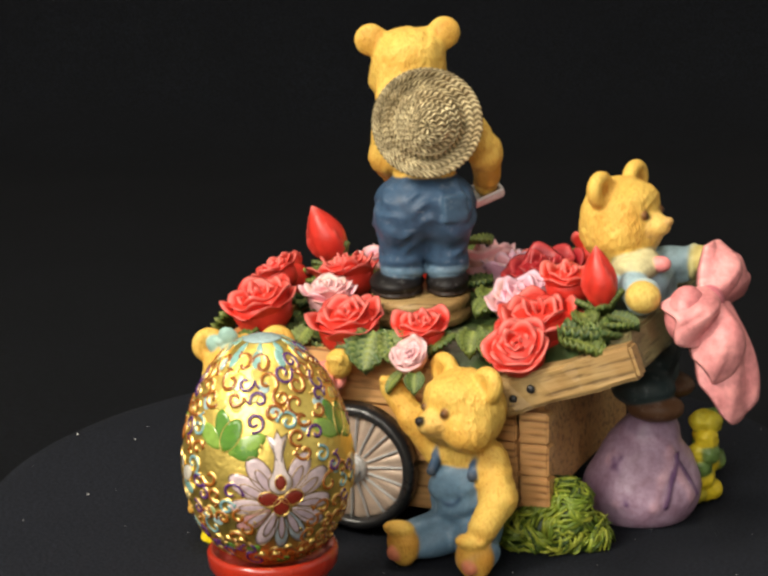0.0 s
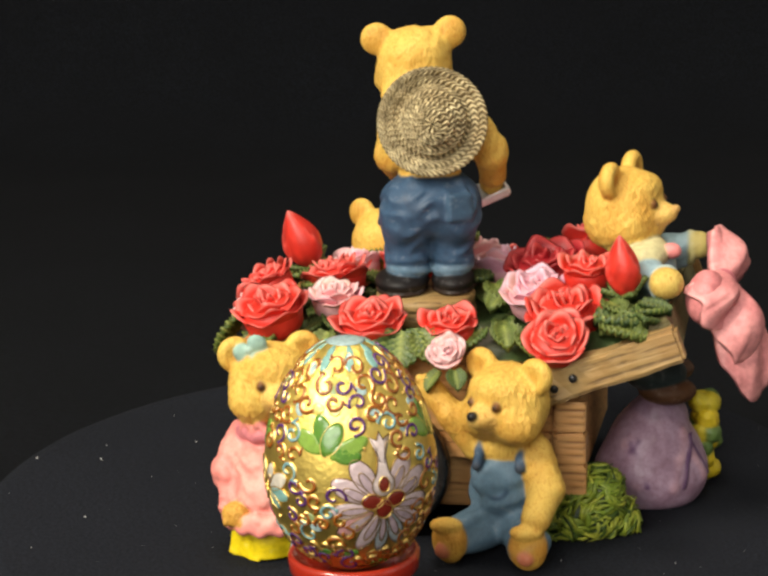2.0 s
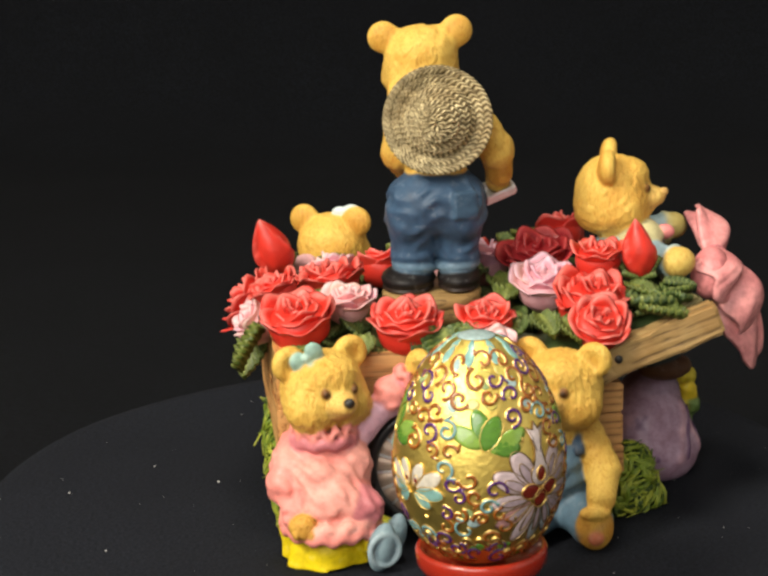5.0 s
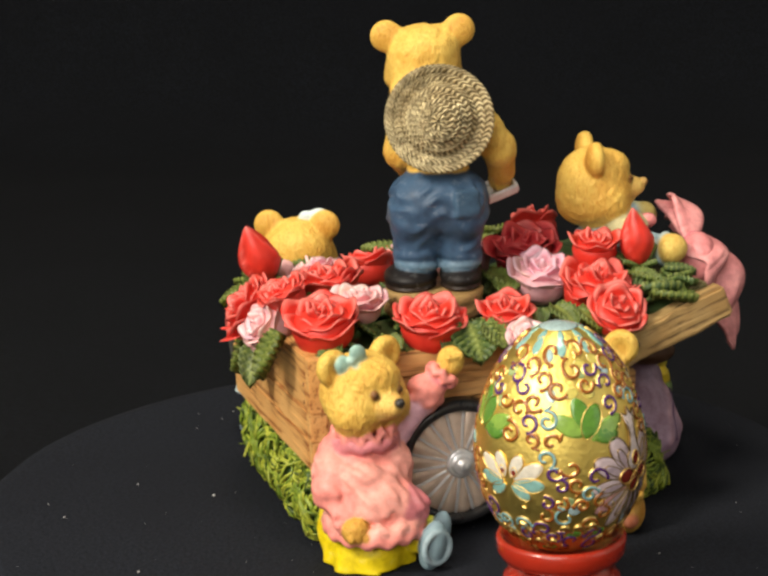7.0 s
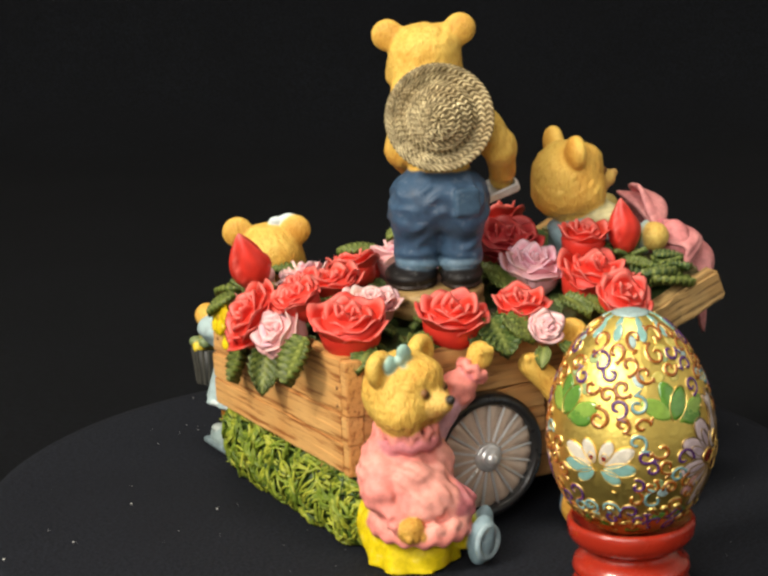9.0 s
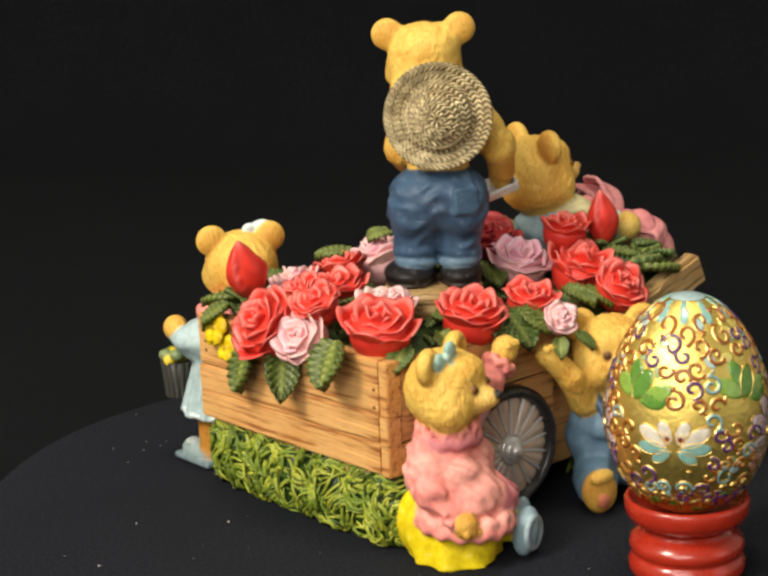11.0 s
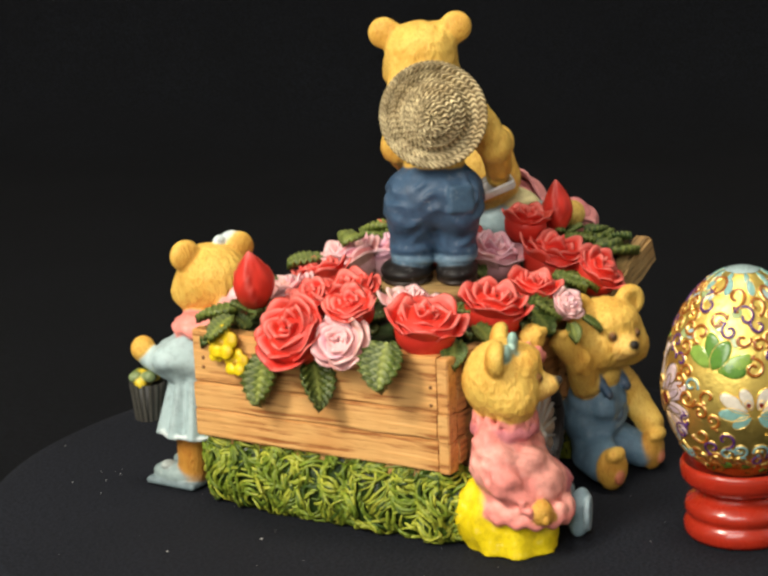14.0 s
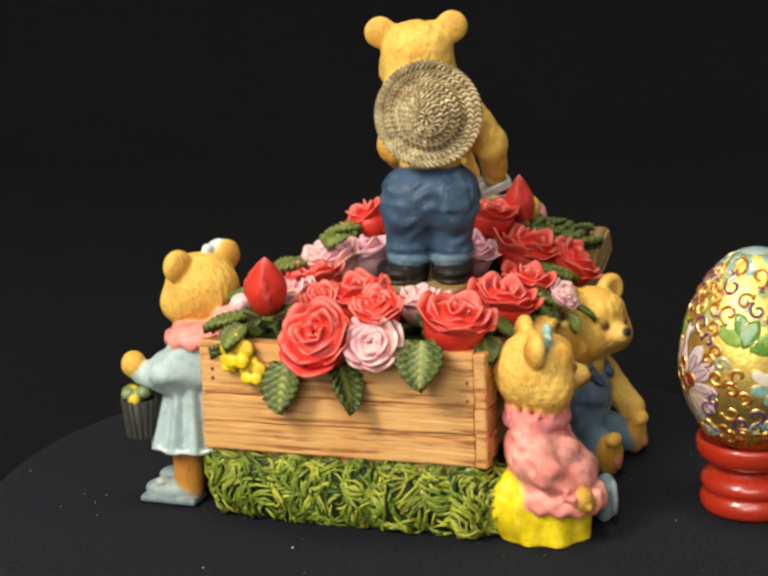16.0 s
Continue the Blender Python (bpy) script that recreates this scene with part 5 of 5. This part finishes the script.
def on_egg(az, h, a, b, lift):
    """a millimetres along the bearing and b upward from a place on the egg."""
    hh = h + b * 0.93
    p, _ = egg_point(az, hh)
    r = max(3.0, math.hypot(p.x, p.y))
    return egg_point(az + math.degrees(a / r), hh, lift)


def strip(path, az, h, width, rise, sink=0.3):
    """A raised cord on the egg along a path of (a, b)."""
    verts, faces = [], []
    n = len(path)
    for i, (a, b) in enumerate(path):
        p0, nrm = on_egg(az, h, a, b, 0)
        a2, b2 = path[min(i + 1, n - 1)]
        a1, b1 = path[max(i - 1, 0)]
        t = (on_egg(az, h, a2, b2, 0)[0] - on_egg(az, h, a1, b1, 0)[0])
        t = t.normalized() if t.length > 1e-6 else Vector((0, 0, 1))
        side = nrm.cross(t)
        w = width * (0.55 + 0.45 * math.sin(math.pi * min(1, 0.15 + 0.85 * i / (n - 1))))
        for ang in (0, 45, 90, 135, 180):
            verts.append(p0 + side * w * math.cos(radians(ang)) + nrm * (rise * math.sin(radians(ang)) - (sink if ang in (0, 180) else 0)))
    for i in range(n - 1):
        for k in range(4):
            q = i * 5 + k
            faces.append((q, q + 5, q + 6, q + 1))
    faces += [(0, 1, 2, 3, 4), tuple(range(5 * n - 1, 5 * n - 6, -1))]
    return verts, faces


def patch(outline, az, h, rise=0.26):
    """A low domed field of enamel with the given outline of (a, b)."""
    ca, cb = sum(p[0] for p in outline) / len(outline), sum(p[1] for p in outline) / len(outline)
    n = len(outline)
    verts, faces = [on_egg(az, h, ca, cb, rise)[0]], []
    for f, l in ((0.35, rise), (0.7, rise * 0.96), (0.96, rise * 0.8), (1.0, -0.35)):
        verts += [on_egg(az, h, ca + (a - ca) * f, cb + (b - cb) * f, l)[0] for a, b in outline]
    for i in range(n):
        j = (i + 1) % n
        faces.append((0, 1 + i, 1 + j))
        for k in range(3):
            faces.append((1 + k * n + i, 1 + (k + 1) * n + i, 1 + (k + 1) * n + j, 1 + k * n + j))
    return verts, faces


def petal_outline(a0, b0, head, L, w, point=0.7, n=18):
    """A petal from (a0, b0) along the heading in degrees."""
    c, s = math.cos(radians(head)), math.sin(radians(head))
    out = []
    for i in range(n):
        t = 2 * math.pi * i / n
        x = L / 2 * (1 - math.cos(t))
        y = w / 2 * math.sin(t) * (0.45 + 0.75 * (x / L) ** point) * (1.15 - 0.35 * (x / L))
        out.append((a0 + c * x - s * y, b0 + s * x + c * y))
    return out


def scroll_path(size, turns, tail, head, mirror):
    pts = []
    for i in range(22):
        f = i / 21
        r = size * (0.22 + 0.78 * f)
        a = turns * 360 * (1 - f)
        pts.append((r * math.cos(radians(a)), r * math.sin(radians(a))))
    x, y = pts[-1]
    for i in range(1, 7):
        pts.append((x + 0.35 * tail * (i / 6) ** 2, y + tail * i / 6))
    c, s = math.cos(radians(head)), math.sin(radians(head))
    return [((c * x * mirror - s * y), (s * x * mirror + c * y)) for x, y in pts]


def make_egg():
    egg = thing("egg", at(10.5, -112.5, 19.0), None, "gilt enamelled egg with raised scrolls, lotus flowers and leaves", "egg")
    bm = bmesh.new()
    n, m = 96, 64
    rings = []
    for k in range(m + 1):
        h = EGG_MID - EGG_MID * math.cos(math.pi * k / m) if k < m / 2 else EGG_MID - (EGG_H - EGG_MID) * math.cos(math.pi * k / m)
        rings.append([bm.verts.new(egg_point(360 * i / n, h)[0]) for i in range(n)])
    for a, b in zip(rings, rings[1:]):
        for i in range(n):
            bm.faces.new((a[i], a[(i + 1) % n], b[(i + 1) % n], b[i])).smooth = True
    part("shell", bm, GOLD, egg, "polished gold shell")
    used = []

    def add(name, shape, material, parent=egg, label=""):
        return part(name, mesh_from(name, shape[0], shape[1], material), None, parent, label)

    def field(az, h, outline, key, colour, name, wire=True, label="", rise=0.26, cord=WIRE):
        p = add(name, patch(outline, az, h, rise), enamel(key, colour), egg, label)
        if wire:
            add("wire", strip(outline + outline[:1], az, h, 0.2, rise + 0.14), cord, p)

    lilac, white, aqua, maroon = (0.64, 0.50, 0.52), (0.72, 0.66, 0.55), (0.24, 0.46, 0.42), (0.20, 0.022, 0.012)
    green, leafy, purple, teal, brown = (0.10, 0.25, 0.03), (0.24, 0.40, 0.06), (0.10, 0.03, 0.16), (0.22, 0.40, 0.40), (0.33, 0.10, 0.012)
    for az in (-55, 125):
        for a, b, head, L, w, key, col in ((-1.5, 1, 118, 9.5, 5.0, "lilac", lilac), (1.5, 1, 62, 9.5, 5.0, "lilac", lilac), (-2.4, 0, 148, 9.5, 5.0, "lilac", lilac), (2.4, 0, 32, 9.5, 5.0, "lilac", lilac),
                                           (-2.6, -1.5, 184, 8.6, 4.2, "lilac", lilac), (2.6, -1.5, -4, 8.6, 4.2, "lilac", lilac), (-2.2, -2.5, 216, 8.6, 4.2, "rose", (0.55, 0.28, 0.28)), (2.2, -2.5, -36, 8.6, 4.2, "lilac", lilac),
                                           (-1.0, -3, 248, 9.5, 4.0, "lilac", lilac), (1.0, -3, -68, 9.5, 4.0, "grey_blue", (0.36, 0.40, 0.42)), (0, -3, 270, 10, 3.2, "grey_blue", (0.36, 0.40, 0.42))):
            field(az, 26, petal_outline(1.25 * a, 1.25 * b, head, 1.3 * L, 1.3 * w), key, col, "petal", cord=DARK_WIRE)
            field(az, 26, petal_outline(1.5 * a, 1.5 * b, head, 0.85 * L, 0.55 * w), "mauve", (0.50, 0.38, 0.42), "petal_heart", rise=0.36, cord=DARK_WIRE)
        bulb = [(3.1 * math.cos(radians(q)), 4.6 + 3.4 * math.sin(radians(q))) for q in range(-230, 51, 20)]
        neck = bulb + [(1.5, 9), (1.1, 12), (1.2, 15), (2.9, 18.2), (0.9, 17.0), (0, 19.2), (-0.9, 17.0), (-2.9, 18.2), (-1.2, 15), (-1.1, 12), (-1.5, 9)]
        field(az, 26, neck, "pale", (0.74, 0.62, 0.60), "stamen", rise=0.6, cord=DARK_WIRE)
        field(az, 26, petal_outline(0, 2.6, 90, 4.4, 2.7, 0.2), "maroon", maroon, "drop", rise=0.85)
        for a, b, head in ((-0.2, -0.3, 172), (0.2, -0.3, 8), (0, 0.6, 270)):
            field(az, 26, petal_outline(a, b, head, 5.8, 4.6, 0.5), "maroon", maroon, "drop", rise=0.7)
        used += [(az, 26, 10.5), (az, 38, 5), (az, 15, 6)]
    for az in (-148, 32):
        for a, b, head, L, w, key, col in ((-0.8, 0, 112, 6.6, 3.6, "white", white), (0.8, 0, 68, 6.6, 3.6, "white", white), (-1.6, -0.6, 146, 8.6, 4.2, "white", white), (1.6, -0.6, 34, 8.6, 4.2, "white", white),
                                           (-1.2, -1.4, 178, 8.0, 4.0, "aqua", aqua), (1.2, -1.4, 2, 8.0, 4.0, "aqua", aqua), (-0.8, -1.8, 215, 5.6, 3.4, "aqua", aqua), (0.8, -1.8, -35, 5.6, 3.4, "aqua", aqua)):
            field(az, 27, petal_outline(1.15 * a, 1.15 * b, head, 1.15 * L, 1.2 * w), key, col, "petal")
        for a in (-1.5, 1.5):
            field(az, 27, petal_outline(a, 0.6, 90 + 14 * (a < 0) - 14 * (a > 0), 2.8, 1.7, 0.2), "maroon", maroon, "drop")
        used += [(az, 27, 10)]
    for az in (-92, -178, 0, 88):
        for k, (head, L) in enumerate(((28, 9), (66, 8), (108, 9), (148, 8), (-12, 7))):
            field(az, 40.5, petal_outline(0.8 * math.cos(3 * k), -3 + 0.5 * k, head, 1.25 * L, 5.4, 0.4), "green" if k % 3 else "leafy", green if k % 3 else leafy, "leaf", k == 1)
        used += [(az, 40, 7.5)]
    for i in range(10):
        field(36 * i, 60.2, petal_outline(0, 1.6, -90, 4.2, 2.8, 0.5), "aqua", (0.16, 0.42, 0.46), "petal", i % 2 == 0)
    for i in range(9):
        field(40 * i + 12, 62.6, petal_outline(0, 0.4, -90, 2.6, 1.9, 0.5), "aqua", (0.16, 0.42, 0.46), "petal", False)
    used += [(0, 64, 7)]
    top = lathe([((egg_point(0, h, 0.14)[0]).x, (egg_point(0, h, 0.14)[0]).z) for h in (62.9, 63.1, 63.3, 63.45, 63.6, 63.85, 63.97)], 40)
    part("cap", top, plain("enamel_sky", (0.46, 0.62, 0.62), 0.3, 0.1, 0.5, 0.8, 900.0, 0.4), egg, "pale blue enamel cap")
    # scrolls in brown, purple and teal between the flowers
    rnd = random.Random(21)
    palette = [("brown", brown), ("purple", purple), ("brown", brown), ("teal", teal), ("brown", brown), ("brown", brown), ("purple", purple)]
    placed = 0
    for _ in range(9000):
        if placed > 170:
            break
        az, h = rnd.uniform(-180, 180), rnd.uniform(6, 59.5)
        p, _ = egg_point(az, h)
        size = rnd.uniform(2.2, 3.3)
        clash = False
        for a2, h2, r2 in used:
            q, _ = egg_point(a2, h2)
            if (p - q).length < r2 + size * (0.6 if r2 > 3.2 else 0.62):
                clash = True
                break
        if clash:
            continue
        used.append((az, h, size * 0.95))
        key, col = rnd.choice(palette)
        path = scroll_path(size, rnd.uniform(0.85, 1.25), rnd.uniform(0.8, 2.4), rnd.choice((0, 90, 180, 270)) + rnd.uniform(-30, 30), rnd.choice((-1, 1)))
        sc = add("scroll", strip(path, az, h, 0.56, 0.50), enamel(key, col))
        add("wire", strip(path, az, h, 0.86, 0.30), WIRE, sc)
        placed += 1
    # small pale blue, yellow and green fields
    for i in range(60):
        az, h = rnd.uniform(-180, 180), rnd.choice((rnd.uniform(16, 50), rnd.uniform(44, 60)))
        p, _ = egg_point(az, h)
        if any((p - egg_point(a2, h2)[0]).length < r2 + 0.5 for a2, h2, r2 in used if r2 > 4):
            continue
        key, col = (("sky_blue", (0.40, 0.54, 0.54)), ("lemon", (0.62, 0.52, 0.12)), ("sage", (0.36, 0.46, 0.20)))[i % 3]
        field(az, h, petal_outline(-1.8, 0, rnd.uniform(0, 360), rnd.uniform(3.0, 4.6), 3.0, 0.3), key, col, "petal", False, rise=0.14)
    # gilt waves with brown and green fields in a band over the stand
    for i in range(30):
        az, h = 12 * i + rnd.uniform(-3, 3), rnd.choice((7.5, 10, 12.5))
        wave = [(3.4 * (f / 9 - 0.5), 1.1 * math.sin(math.pi * f / 9 * 1.6)) for f in range(10)]
        add("wave", strip(wave, az, h, 0.75, 0.75), WIRE)
        key, col = (("brown", brown), ("green", green))[i % 2]
        field(az + 6, h - 2.6, petal_outline(-2, 0, 10, 4.2, 2.8, 0.3), key, col, "petal", False)
    # small gilt beads and dots
    bead = mesh_from("bead", *strip([(0.01 * i, 0.22 * i) for i in range(-3, 4)], 0, EGG_MID, 0.5, 0.5), WIRE)
    for _ in range(45):
        az, h = rnd.uniform(-180, 180), rnd.uniform(3, 60)
        p, nrm = egg_point(az, h)
        if any((p - egg_point(a2, h2)[0]).length < 0.8 * r2 for a2, h2, r2 in used):
            continue
        o = new("bead", bead)
        o.parent = egg
        q = Vector((1, 0, 0)).rotation_difference(nrm).to_matrix().to_4x4()
        o.matrix_basis = Matrix.Translation(p * MM) @ q @ pose(0, 0, 0, rnd.uniform(0, 180)) @ Matrix.Translation((-EGG_R * MM, 0, -EGG_MID * MM))
    # the turned stand
    prof = [(14.6, 0), (15.8, 0.5), (16.6, 1.8), (16.7, 4.2), (15.8, 5.9), (15.1, 6.6), (15.9, 7.4), (16.5, 9.0), (16.0, 11.0), (13.6, 12.6), (12.2, 13.6), (12.0, 14.6), (13.4, 15.6), (16.4, 17.0), (17.6, 19.0), (17.9, 22.4), (17.3, 23.6), (16.4, 23.4), (15.2, 21.6), (12, 19.6), (6, 18.4), (0.1, 18.1)]
    stand = thing("egg_stand", at(10.5, -112.5, 0), None, "turned red lacquered wooden egg stand", "egg stand")
    for name, piece in (("foot", prof[:12]), ("cup", prof[11:])):
        part(name, lathe(piece, 96), RED_LACQUER, stand)


make_setting()
make_turntable()
make_cart()
make_sitting_boy()
make_sitting_girl()
make_standing_girl()
make_leaning_boy()
make_turning_boy()
make_roses()
make_leaves()
make_egg()


def motions():
    """The turntable carries everything round; the turner on the cart nearly holds the standing bear's heading."""
    for ob, m, spin in MOVERS:
        ob.scale = m.to_scale()
        rows = []
        for t in range(17):
            turn = pose(0, 0, 0, 0, 0, cart_yaw(t))
            if spin:
                rows.append((t, Matrix.Translation(turn @ Vector((10.1 * MM, -4.8 * MM, 0))) @ at(0, -14, 0, 0, 0, -6 * t / 16) @ at(0, 14, 0) @ m))
            else:
                rows.append((t, turn @ m))
        walk(ob, rows)


motions()
